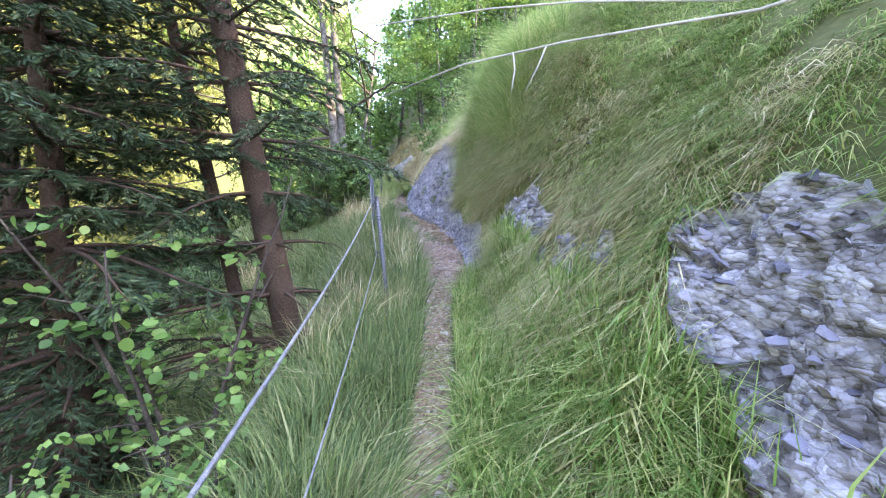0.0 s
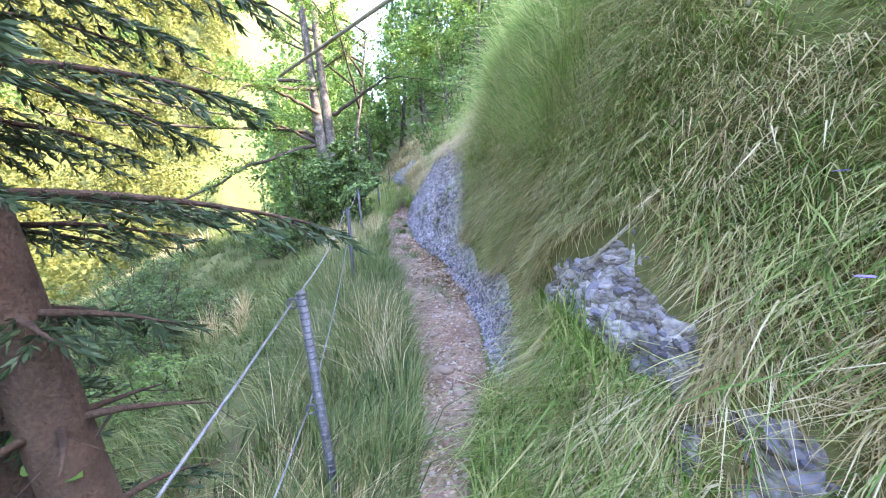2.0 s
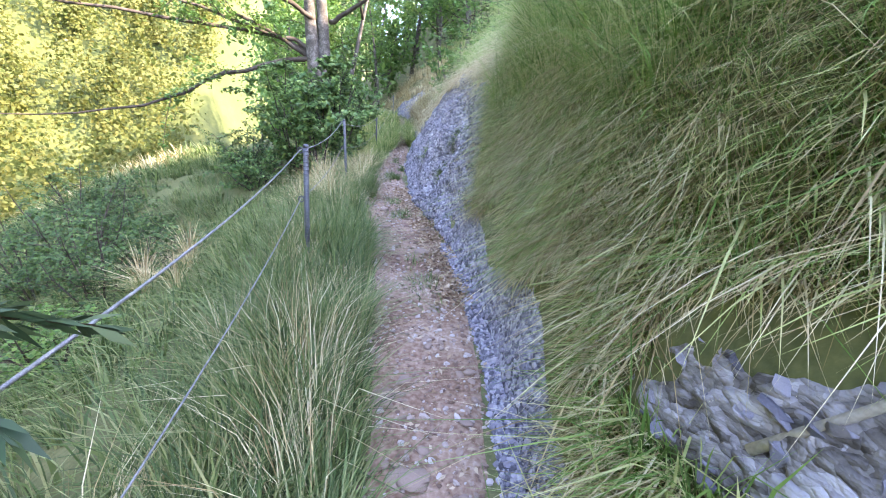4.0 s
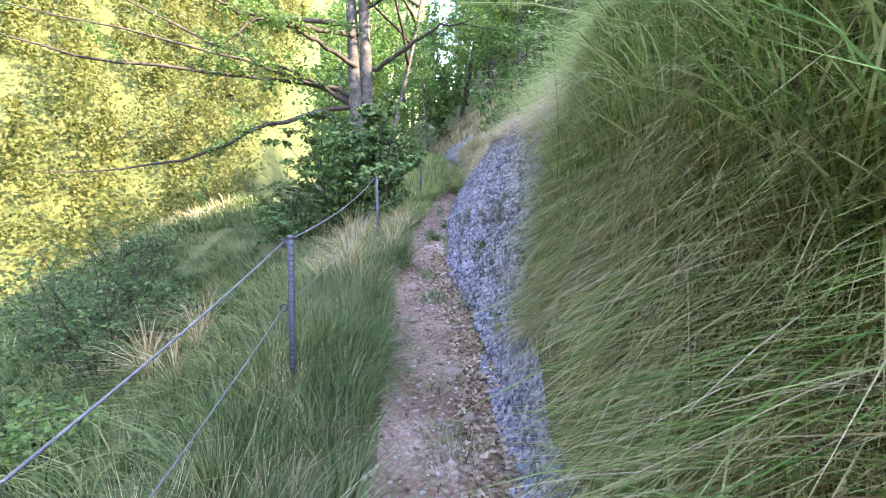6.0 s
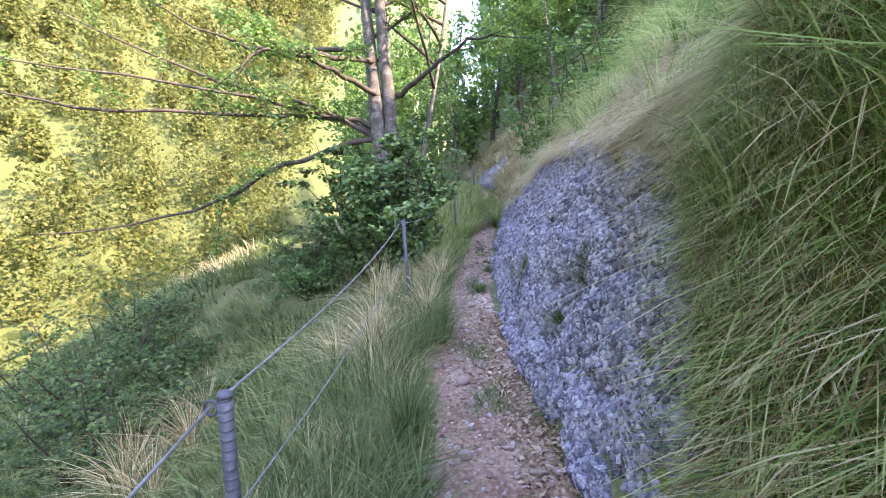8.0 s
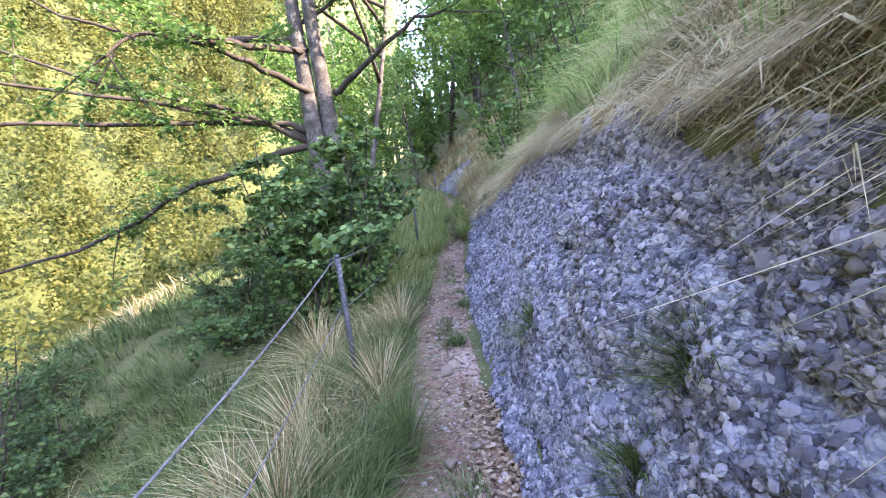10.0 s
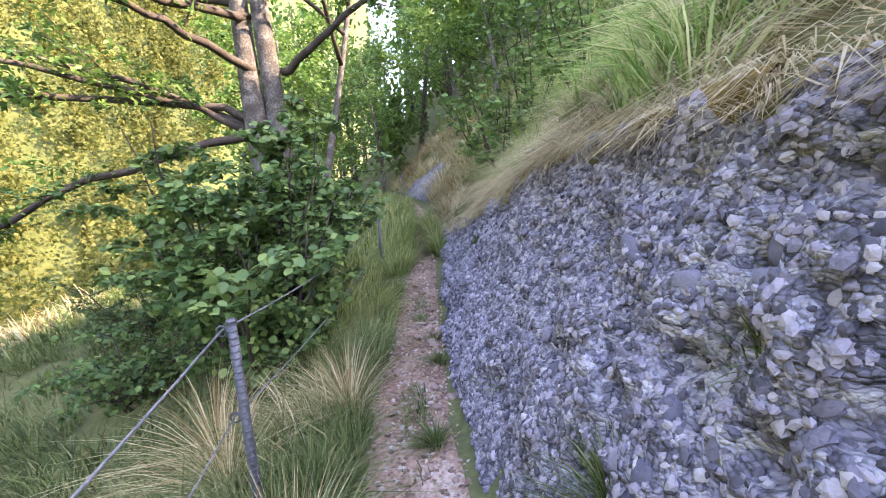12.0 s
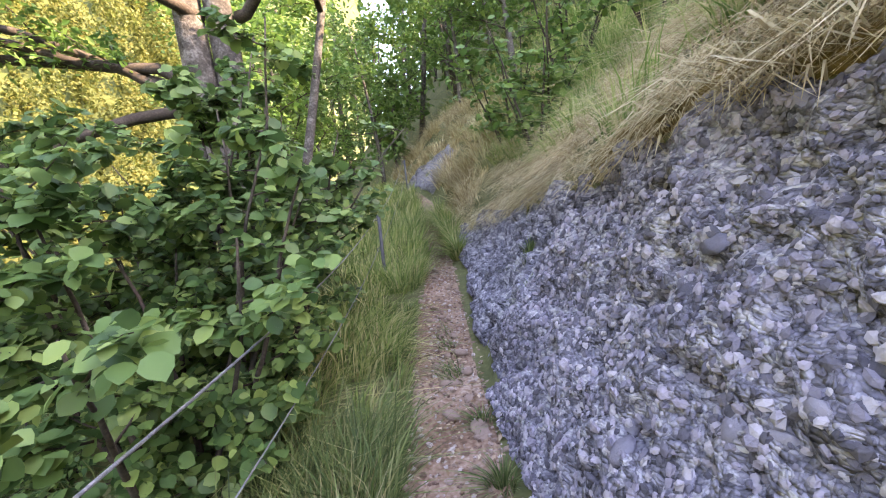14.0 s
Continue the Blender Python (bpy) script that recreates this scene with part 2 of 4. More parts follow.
# ---- helpers ----
def mesh_from(name, verts, faces, mat, smooth=False):
    me = bpy.data.meshes.new(name)
    me.from_pydata(np.asarray(verts).tolist() if not isinstance(verts, list) else verts, [], faces)
    me.materials.append(mat)
    if smooth:
        me.polygons.foreach_set("use_smooth", [True] * len(me.polygons))
    me.update()
    return me


def child(name, me, parent, label=""):
    ob = new(name, me)
    if parent is not None:
        ob.parent = parent
    return tagged(ob, label)


def tube_data(points, radii, sides=8):
    """Vertices and faces of a tapering tube along points."""
    pts = [Vector(p) for p in points]
    vs, fs = [], []
    for i, p in enumerate(pts):
        ahead = (pts[min(i + 1, len(pts) - 1)] - pts[max(i - 1, 0)]).normalized()
        a = ahead.orthogonal().normalized() if i == 0 else (a - ahead * a.dot(ahead)).normalized()
        b = ahead.cross(a)
        for k in range(sides):
            t = 2 * math.pi * k / sides
            vs.append(tuple(p + (a * math.cos(t) + b * math.sin(t)) * radii[i]))
    for i in range(len(pts) - 1):
        for k in range(sides):
            k2 = (k + 1) % sides
            fs.append((i * sides + k, i * sides + k2, (i + 1) * sides + k2, (i + 1) * sides + k))
    fs.append(tuple(range(sides))[::-1])
    fs.append(tuple((len(pts) - 1) * sides + k for k in range(sides)))
    return vs, fs


def tubes(name, runs, mat, sides=6):
    """One mesh of several tapering tubes; runs of (points, radii)."""
    vs, fs = [], []
    for points, radii in runs:
        v, f = tube_data(points, radii, sides)
        fs += [tuple(i + len(vs) for i in q) for q in f]
        vs += v
    return mesh_from(name, vs, fs, mat, True)


def blades(name, roots, height, lean, width, mat, droop=0.0, pieces=3):
    """Grass: each blade a tapering ribbon of a few pieces that bends over along its lean vector."""
    n = len(roots)
    side = np.stack([-lean[:, 1], lean[:, 0], np.zeros(n)], 1) + rng.normal(0, 0.35, (n, 3)) * np.array([1, 1, 0])
    side /= np.linalg.norm(side, axis=1, keepdims=True) + 1e-9
    up = np.array([0, 0, 1.0])
    cuts, full = ((0, 0.38, 0.72, 1.0), (1, 0.9, 0.6)) if pieces == 3 else ((0, 0.55, 1.0), (1, 0.8))
    m = 2 * pieces + 1
    vs = np.zeros((n, m, 3))
    for i, t in enumerate(cuts):
        c = roots + lean * (t * t * height)[:, None] + up * (t * height * (1 - 0.3 * droop - t * (1.2 * droop + 0.45 * np.minimum(np.linalg.norm(lean, axis=1), 1.6) * (1 - droop))))[:, None]
        if i < pieces:
            w = (width * full[i])[:, None] * side * 0.5
            vs[:, 2 * i], vs[:, 2 * i + 1] = c - w, c + w
        else:
            vs[:, m - 1] = c
    me = bpy.data.meshes.new(name)
    base = np.arange(n)[:, None] * m
    q = pieces - 1
    quads = np.concatenate([base + [2 * i, 2 * i + 1, 2 * i + 3, 2 * i + 2] for i in range(q)], 1).reshape(-1, 4)
    tris = base + [m - 3, m - 2, m - 1]
    me.vertices.add(n * m)
    me.vertices.foreach_set("co", vs.ravel())
    loops = np.concatenate([quads.ravel(), tris.ravel()])
    me.loops.add(len(loops))
    me.loops.foreach_set("vertex_index", loops.astype(np.int32))
    starts = np.concatenate([np.arange(q * n) * 4, 4 * q * n + np.arange(n) * 3])
    me.polygons.add((q + 1) * n)
    me.polygons.foreach_set("loop_start", starts.astype(np.int32))
    me.polygons.foreach_set("use_smooth", np.ones((q + 1) * n, bool))
    me.materials.append(mat)
    me.update(calc_edges=True)
    me.validate()
    return me


OUTLINES = {
    "leaf": ([(0, 0, 0), (0.5, 0, -0.06), (0.42, 0.5, 0.06), (0.42, -0.5, 0.06), (1, 0, -0.12)], [(0, 2, 1), (1, 2, 4), (0, 1, 3), (1, 4, 3)]),
    "round": ([(0, 0, 0), (0.5, 0, -0.05), (0.14, 0.3, 0.02), (0.5, 0.5, 0.05), (0.8, 0.36, 0.0), (1.02, 0, -0.14), (0.14, -0.3, 0.02), (0.5, -0.5, 0.05), (0.8, -0.36, 0.0)], [(0, 2, 1), (2, 3, 1), (3, 4, 1), (4, 5, 1), (0, 1, 6), (6, 1, 7), (7, 1, 8), (8, 1, 5)]),
    "needle": ([(0, 0, 0), (0.5, 0.5, 0.05), (0.5, -0.5, 0.05), (1, 0, 0)], [(0, 1, 2), (1, 3, 2)]),
}


def leaves(name, centers, axis, normal, size, mat, wide=0.62, kind="leaf"):
    """Many small leaves, each cut to an outline and folded along its midrib."""
    shape, faces = OUTLINES[kind]
    n, m = len(centers), len(shape)
    axis = axis / (np.linalg.norm(axis, axis=1, keepdims=True) + 1e-9)
    side = np.cross(normal, axis)
    side /= np.linalg.norm(side, axis=1, keepdims=True) + 1e-9
    nrm = np.cross(axis, side)
    s = size[:, None]
    vs = np.zeros((n, m, 3))
    for i, (u, v, w) in enumerate(shape):
        vs[:, i] = centers + s * (axis * u + side * (v * wide) + nrm * w)
    tris = np.concatenate([np.arange(n)[:, None] * m + list(f) for f in faces], 1).reshape(-1, 3)
    me = bpy.data.meshes.new(name)
    me.vertices.add(n * m)
    me.vertices.foreach_set("co", vs.ravel())
    me.loops.add(len(tris) * 3)
    me.loops.foreach_set("vertex_index", tris.ravel().astype(np.int32))
    me.polygons.add(len(tris))
    me.polygons.foreach_set("loop_start", (np.arange(len(tris)) * 3).astype(np.int32))
    me.materials.append(mat)
    me.update(calc_edges=True)
    me.validate()
    return me


def stuff(name, me, label, category):
    return tagged(new(name, me), label, category, kind="stuff")


# ---- ground: one sheet, fine along the path and coarse to the horizon ----
def axis_steps(fine_lo, fine_hi, fine, reach):
    mid = list(np.arange(fine_lo, fine_hi, fine))
    lo, hi, step = [fine_lo], [mid[-1]], fine
    while lo[-1] > -reach or hi[-1] < reach:
        step *= 1.13
        lo.append(lo[-1] - step)
        hi.append(hi[-1] + step)
    return np.array(lo[:0:-1] + mid + hi[1:])


gx, gy = axis_steps(-2.6, 1.8, 0.04, 420), axis_steps(-5.5, 15, 0.09, 420)
GX, GY = np.meshgrid(gx, gy)
GZ = ground_z(GX, GY)
# the soil lies back behind the bare rock
back = (GY > 4.0) & (GY < 13.2) & (GX > foot_x(GY) + 0.08) & (GX < foot_x(GY) + bank_h(GY) / steep(GY) * np.interp(GY, (4.0, 5, 5.8, 9.5, 11, 12.5, 13.4), (0.3, 0.7, 0.98, 0.93, 0.78, 0.56, 0.25)) - 0.02)
back |= (GY > -4.55) & (GY < -1.95) & (GX > foot_x(GY) + crag_lo_d(GY) + 0.08) & (GX < foot_x(GY) + crag_hi_d(GY) - 0.08)
back |= (GY > -0.45) & (GY < 0.9) & (GX > foot_x(GY) + patch_lo_d(GY) + 0.06) & (GX < foot_x(GY) + patch_hi_d(GY) - 0.06)
GZ = GZ - 0.32 * back
nx, ny = len(gx), len(gy)
idx = np.arange(nx * ny).reshape(ny, nx)
quads = np.stack([idx[:-1, :-1], idx[:-1, 1:], idx[1:, 1:], idx[1:, :-1]], -1).reshape(-1, 4)
ground = new("ground", mesh_from("ground", np.stack([GX, GY, GZ], -1).reshape(-1, 3), quads.tolist(), M_soil, True))
# forest floor across the valley
M_floor = material("forest_floor", [(0.03, 0.042, 0.012), (0.055, 0.07, 0.02), (0.085, 0.095, 0.03)], 0.2, 0.95, 0.3, 3)
ground.data.materials.append(M_floor)
ground.data.polygons.foreach_set("material_index", (left_x(GY) - GX > np.interp(GY, (15, 35), (27, 14)))[:-1, :-1].ravel().astype(np.int32))
tagged(ground, "shaded hillside of dark soil under grass and woods", "ground", kind="structure")


def strip(name, y0, y1, step, left, right, cols, lift, mat, rough=0.0, pocket=0.0):
    """A sheet that lies on the ground between two lines of the plan."""
    ys = np.arange(y0, y1 + step / 2, step)
    vs = np.zeros((len(ys), cols + 1, 3))
    for j, y in enumerate(ys):
        xs = np.linspace(left(y), right(y), cols + 1)
        vs[j] = np.stack([xs, np.full_like(xs, y), ground_z(xs, np.full_like(xs, y))], -1)
    du, dv = np.gradient(vs, axis=1), np.gradient(vs, axis=0)
    nrm = np.cross(du, dv)
    nrm /= np.linalg.norm(nrm, axis=2, keepdims=True)
    edge = np.minimum(np.arange(cols + 1), np.arange(cols + 1)[::-1])[None, :, None] / 2
    amp = np.array([[noise.fractal(Vector(p) * 3.1, 0.9, 2.1, 4) for p in row] for row in vs])[..., None]
    if pocket:
        dents = np.array([[max(0.0, noise.noise(Vector((p[0] * 5, p[1] * 5, p[2] * 9))) - 0.18) + 0.35 * abs(noise.noise(Vector((p[0] * 14, p[1] * 14, p[2] * 20)))) for p in row] for row in vs])[..., None]
        vs -= nrm * pocket * dents * np.clip(edge, 0, 1)
    vs += nrm * (lift * (np.clip(edge, 0, 1) * 2 - 1) + rough * amp * np.clip(edge, 0, 1))
    k = np.arange(vs.shape[0] * vs.shape[1]).reshape(vs.shape[0], vs.shape[1])
    q = np.stack([k[:-1, :-1], k[:-1, 1:], k[1:, 1:], k[1:, :-1]], -1).reshape(-1, 4)
    return new(name, mesh_from(name, vs.reshape(-1, 3), q.tolist(), mat, True)), vs, nrm


footpath, path_pts, _ = strip("footpath", -6, 21, 0.08, left_x, dirt_x, 14, 0.012, M_path, 0.012)
tagged(footpath, "narrow trodden footpath of reddish dirt and gravel", "path", kind="structure")


def rock_top(y):
    return foot_x(y) + bank_h(y) / steep(y)


rock_end = table("3.6:.2 4.0:.45 4.5:.66 4.9:.78 5.3:.88 5.6:.98 6:1 8:1 9.5:.95 11:.8 12.5:.6 13.4:.3")
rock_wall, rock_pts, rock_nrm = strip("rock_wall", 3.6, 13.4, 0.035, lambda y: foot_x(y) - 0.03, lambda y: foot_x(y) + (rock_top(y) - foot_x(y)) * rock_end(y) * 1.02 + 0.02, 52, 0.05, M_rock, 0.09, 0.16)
tagged(rock_wall, "blue-grey conglomerate rock face beside the path, studded with rounded pebbles", "rock face", kind="structure")
low_strip, low_pts, low_nrm = strip("rock_ledge", 0.9, 3.9, 0.06, lambda y: foot_x(y) - 0.14, lambda y: foot_x(y) + 0.12 + 0.03 * math.sin(4 * y), 10, 0.035, M_rock, 0.03)
tagged(low_strip, "low ledge of pale grey rock at the foot of the grassy bank", "rock face", kind="structure")
def crag_lo(y):
    return foot_x(y) + crag_lo_d(y) + 0.03 * np.sin(11 * y)


def crag_hi(y):
    return foot_x(y) + crag_hi_d(y) + 0.03 * np.sin(7 * y)


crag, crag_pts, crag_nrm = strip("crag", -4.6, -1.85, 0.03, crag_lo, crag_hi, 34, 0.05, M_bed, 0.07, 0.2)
tagged(crag, "broken outcrop of layered grey rock in the grassy bank", "rock face", kind="structure")
patch, patch_pts, patch_nrm = strip("rock_patch", -0.5, 0.95, 0.03, lambda y: foot_x(y) + patch_lo_d(y) + 0.02 * math.sin(13 * y), lambda y: foot_x(y) + patch_hi_d(y) + 0.02 * math.sin(9 * y), 14, 0.02, M_bed, 0.03, 0.12)
tagged(patch, "bare patch of pale crumbling rock under the grassy bank", "rock face", kind="structure")
scree, scree_pts, scree_nrm = strip("scree_patch", -1.6, -0.55, 0.03, lambda y: foot_x(y) + scree_lo_d(y) + 0.02 * math.sin(12 * y), lambda y: foot_x(y) + scree_hi_d(y), 12, 0.018, M_bed, 0.03, 0.1)
tagged(scree, "small patch of pale rubble half hidden by dry grass", "rock face", kind="structure")
moss_band, _, _ = strip("moss_band", 6.6, 9.6, 0.06, lambda y: rock_top(y) - 0.04 + 0.02 * math.sin(9 * y), lambda y: rock_top(y) + 0.07 + 0.03 * math.sin(6 * y), 6, 0.05, M_moss, 0.03)
tagged(moss_band, "yellow-brown moss cushion along the rock rim", "moss", kind="structure")
far_patch, _, _ = strip("far_rock", 17.6, 20.6, 0.06, lambda y: foot_x(y) - 0.05, lambda y: foot_x(y) + 0.12 + 0.85 * math.sqrt(max(0.0, math.sin(PI * (y - 17.6) / 3.0))) + 0.06 * math.sin(9 * y), 18, 0.05, M_rock, 0.09, 0.15)
tagged(far_patch, "pale grey bare rock bank where the path bends away", "rock face", kind="structure")


# ---- grass ----
def grass_on(name, n, y0, y1, xa, xb, h, lean, mat, label, width=0.006, keep=None, per=110, spread=0.085, droop=0.0, pieces=3):
    """Grass in tussocks: each blade fans out from its tussock and bends with the slope."""
    m = max(n // per, 1)
    cy = rng.uniform(y0, y1, m)
    cx = xa(cy) + rng.random(m) * (xb(cy) - xa(cy))
    big = rng.uniform(0.45, 1.45, m)
    hue = rng.normal(0, 0.85, m)
    k = rng.integers(m, size=n)
    off = rng.normal(0, spread, (n, 2)) * big[k][:, None]
    x, y = cx[k] + off[:, 0], cy[k] + off[:, 1]
    lo, hi = np.minimum(xa(y), xb(y)), np.maximum(xa(y), xb(y))
    ok = (x > lo) & (x < hi)
    if keep is not None:
        ok &= keep(x, y)
    x, y, k, off = x[ok], y[ok], k[ok], off[ok]
    n = len(x)
    roots = np.stack([x, y, ground_z(x, y) - 0.02], 1)
    height = h * big[k] * rng.uniform(0.5, 1.2, n)
    ang = lean[1] + 0.5 * np.sin(1.3 * x - 1.9 * y) + hue[k] + rng.normal(0, 0.4, n)
    amt = np.clip(rng.normal(lean[0], 0.4, n), 0.05, 1.6)
    lv = np.stack([np.cos(ang) * amt, np.sin(ang) * amt, np.zeros(n)], 1)
    lv[:, :2] += off / spread * 0.3
    return stuff(name, blades(name, roots, height, lv, width * np.exp(rng.normal(-0.05, 0.35, n)), mat, droop, pieces), label, "grass")


def off_rock(x, y):
    wall = (y > 3.7) & (y < 13.4) & (x < foot_x(y) + (rock_top(y) - foot_x(y)) * rock_end(y) + 0.02)
    cr = (y > -4.6) & (y < -1.9) & (x > crag_lo(y) + 0.03) & (x < crag_hi(y) - 0.04)
    pt = (y > -0.48) & (y < 0.92) & (x > foot_x(y) + patch_lo_d(y) + 0.02) & (x < foot_x(y) + patch_hi_d(y) + 0.06)
    pt = pt | ((y > -1.58) & (y < -0.5) & (x > foot_x(y) + scree_lo_d(y) + 0.01) & (x < foot_x(y) + scree_hi_d(y) + 0.05) & (np.sin(23 * y) < 0.85))
    cr = cr | pt | ((y > 0.9) & (y < 3.9) & (x < foot_x(y) + 0.15 + 0.05 * np.sin(5 * y)))
    return ~(wall | cr)


def straw_patch(x, y):
    return off_rock(x, y) & (np.sin(1.9 * x + 1.1 * y) + np.sin(2.7 * y - 0.8 * x) + 1.9 - 1.5 * np.maximum(0, x - foot_x(y) - 0.25) > 0)


def upper(d):
    return lambda y: foot_x(y) + d


grass_on("bank_grass", 70000, -4.6, 0.6, upper(0.1), upper(2.6), 0.26, (0.6, PI * 1.08), M_fresh, "long fresh green grass hanging down the steep bank", 0.006, keep=off_rock, droop=0.7)
grass_on("bulge_cover", 44000, 0.4, 4.6, upper(0.1), upper(1.7), 0.32, (0.6, PI * 1.08), M_fresh, "long green grass hanging over the bulge of the bank", 0.0048, keep=off_rock, droop=0.7)
grass_on("bank_straw", 50000, -4.5, 0.6, upper(0.04), upper(1.5), 0.22, (0.55, PI), M_straw, "dry yellow grass matted over the bank", 0.006, keep=straw_patch, droop=0.95, pieces=2)
grass_on("bulge_straw", 40000, 0.4, 4.4, upper(0.04), upper(1.3), 0.3, (0.55, PI), M_straw, "dry yellow grass matted over the bulge of the bank", 0.0042, keep=straw_patch, droop=0.95)
grass_on("face_grass", 40000, 0.0, 4.5, upper(0.1), lambda y: rock_top(y) + 0.15, 0.26, (0.5, PI * 1.1), M_fresh, "green grass clinging to the steep face of the bank", 0.005, keep=off_rock, droop=0.5)
grass_on("face_straw", 34000, -1.2, 4.4, upper(0.06), lambda y: 0.4 * foot_x(y) + 0.6 * rock_top(y), 0.26, (0.5, PI * 1.05), M_straw, "dry grass clinging to the steep face of the bank", 0.0042, keep=off_rock, droop=0.9)
grass_on("overhang_straw", 9000, 4.5, 5.6, lambda y: 0.38 * foot_x(y) + 0.62 * rock_top(y), lambda y: rock_top(y) + 0.5, 0.34, (0.6, PI * 1.1), M_straw, "dry grass spilling over the near end of the rock", 0.0055, keep=off_rock, droop=0.85)
grass_on("hanging_blades", 420, 1.2, 3.8, upper(0.4), upper(0.8), 0.5, (0.6, PI * 1.1), M_grass, "long green blades arching out over the path", 0.0065, per=9, droop=0.3)
grass_on("bulge_grass", 17000, 1.2, 4.0, lambda y: rock_top(y) - 0.25, lambda y: rock_top(y) + 0.5, 0.5, (0.35, PI * 1.1), M_fresh, "upright green grass crowning the bulge of the bank", 0.006)
grass_on("track_grass", 40000, -4.6, 0.9, lambda y: dirt_x(y) + 0.02, lambda y: foot_x(y) + 0.35 + 0.1 * (y < -1.2), 0.3, (0.9, -PI * 0.3), M_fresh, "lush green grass bent over beside the trodden track", 0.0075, keep=off_rock, pieces=2)
grass_on("verge_grass", 64000, -4.5, 9, lambda y: left_x(y) + 0.0, lambda y: fence_x(y) - 0.6, 0.38, (0.55, PI * 0.45), M_verge, "tall green grass along the open side of the path", 0.0068, pieces=2)
grass_on("verge_straw", 3500, -1.0, 9, lambda y: left_x(y) - 0.1, lambda y: fence_x(y) - 0.5, 0.5, (0.45, PI * 0.45), M_straw, "dry seeding stalks among the verge grass", 0.004, pieces=2)
grass_on("slope_grass", 30000, -4, 14, lambda y: fence_x(y) - 0.4, lambda y: fence_x(y) - 5.5, 0.4, (0.7, PI * 1.2), M_verge, "rough meadow grass on the falling slope", 0.014, per=35, spread=0.12, pieces=2)
grass_on("far_verge", 18000, 9, 20, lambda y: left_x(y) + 0.0, lambda y: fence_x(y) - 1.0, 0.42, (0.6, 0.3), M_grass, "green grass along the far stretch of path", 0.011, pieces=2)
grass_on("rim_grass", 36000, 4.6, 15, lambda y: foot_x(y) + (rock_top(y) - foot_x(y)) * np.where(y < 13.4, rock_end(y), 0.1) - 0.02, lambda y: rock_top(y) + 1.4, 0.36, (0.8, PI * 1.1), M_straw, "dry tussock grass hanging over the rock rim", 0.0075, droop=0.75, pieces=2)
grass_on("rim_fringe", 14000, 5.2, 13.2, lambda y: foot_x(y) + (rock_top(y) - foot_x(y)) * rock_end(y) - 0.03, lambda y: foot_x(y) + (rock_top(y) - foot_x(y)) * rock_end(y) + 0.16, 0.26, (0.6, PI * 1.1), M_straw, "matted dry grass fringe on the edge of the rock", 0.006, per=60, spread=0.06, droop=0.8, pieces=2)
grass_on("crest_grass", 5000, 12, 17.5, lambda y: foot_x(y) - 7.2, lambda y: foot_x(y) - 12, 0.5, (0.5, PI * 1.2), M_straw, "sunlit bleached grass on the crest of the meadow", 0.03, per=25, spread=0.2, pieces=2)
grass_on("rim_green", 24000, 3.9, 17, lambda y: rock_top(y) + 0.1, lambda y: rock_top(y) + 2.6, 0.42, (0.8, PI * 1.1), M_fresh, "green grass above the rock rim", 0.01, pieces=2)
grass_on("meadow_grass", 36000, 2, 20, lambda y: fence_x(y) - 5.3, lambda y: fence_x(y) - 13, 0.45, (0.7, PI * 1.2), M_verge, "rough grass further down the meadow slope", 0.032, per=16, spread=0.25, pieces=2)
grass_on("hill_grass", 15000, -5, 26, upper(2.2), upper(8), 0.5, (0.7, PI), M_grass, "grass on the upper hillside", 0.026, per=35, spread=0.14, pieces=2)
grass_on("far_bank_grass", 10000, 14, 24, upper(0.1), upper(2.4), 0.45, (0.9, PI * 1.1), M_straw, "dry grass on the far bank", 0.018, keep=lambda x, y: (y < 18) | (y > 20.2) | (x > foot_x(y) + 0.75), pieces=2)
grass_on("middle_tufts", 6000, 1.6, 12, lambda y: 0.6 * left_x(y) + 0.4 * dirt_x(y), lambda y: 0.28 * left_x(y) + 0.72 * dirt_x(y), 0.13, (0.7, PI), M_verge, "short grass growing in the middle of the path", 0.005, keep=lambda x, y: np.sin(2.6 * y) > 0.2)


def tuft(x, y, n, h, mat, label, width=0.006):
    """A tussock that fans out from one root."""
    a = rng.uniform(0, 6.283, n)
    amt = rng.uniform(0.1, 1.3, n)
    roots = np.stack([x + 0.05 * np.cos(a) * amt, y + 0.05 * np.sin(a) * amt, np.zeros(n)], 1)
    roots[:, 2] = ground_z(roots[:, 0], roots[:, 1])
    lv = np.stack([np.cos(a) - 0.35, np.sin(a), np.zeros(n)], 1) * amt[:, None]
    tagged(new("grass_tuft", blades("grass_tuft", roots, h * rng.uniform(0.5, 1.2, n), lv, np.full(n, width), mat)), label, "grass tuft")


for x, y, n, h in ((0.2, 5.25, 420, 0.22), (-0.2, 6.44, 380, 0.22), (0.1, 6.25, 90, 0.13), (0.24, 5.75, 70, 0.1), (0.35, 6.13, 90, 0.12), (-0.38, 10.15, 110, 0.12), (-0.45, 9.76, 110, 0.12), (-0.35, 7.6, 80, 0.1), (-0.8, 8.8, 160, 0.14), (-0.8, 7.66, 260, 0.16), (-0.86, 9.3, 100, 0.12), (0.0, 5.3, 260, 0.16), (-0.05, 4.9, 260, 0.16)):
    tuft(x, y, n, h, M_verge, "small green grass tuft rooted in the rock face")
for x, y, n, h in ((-0.9, 13.0, 420, 0.5), (-0.95, 13.5, 420, 0.55), (-1.0, 14.0, 420, 0.55), (-1.15, 14.6, 420, 0.55)):
    tuft(x, y, n, h, M_grass, "lush green grass clump beside the far path", 0.012)
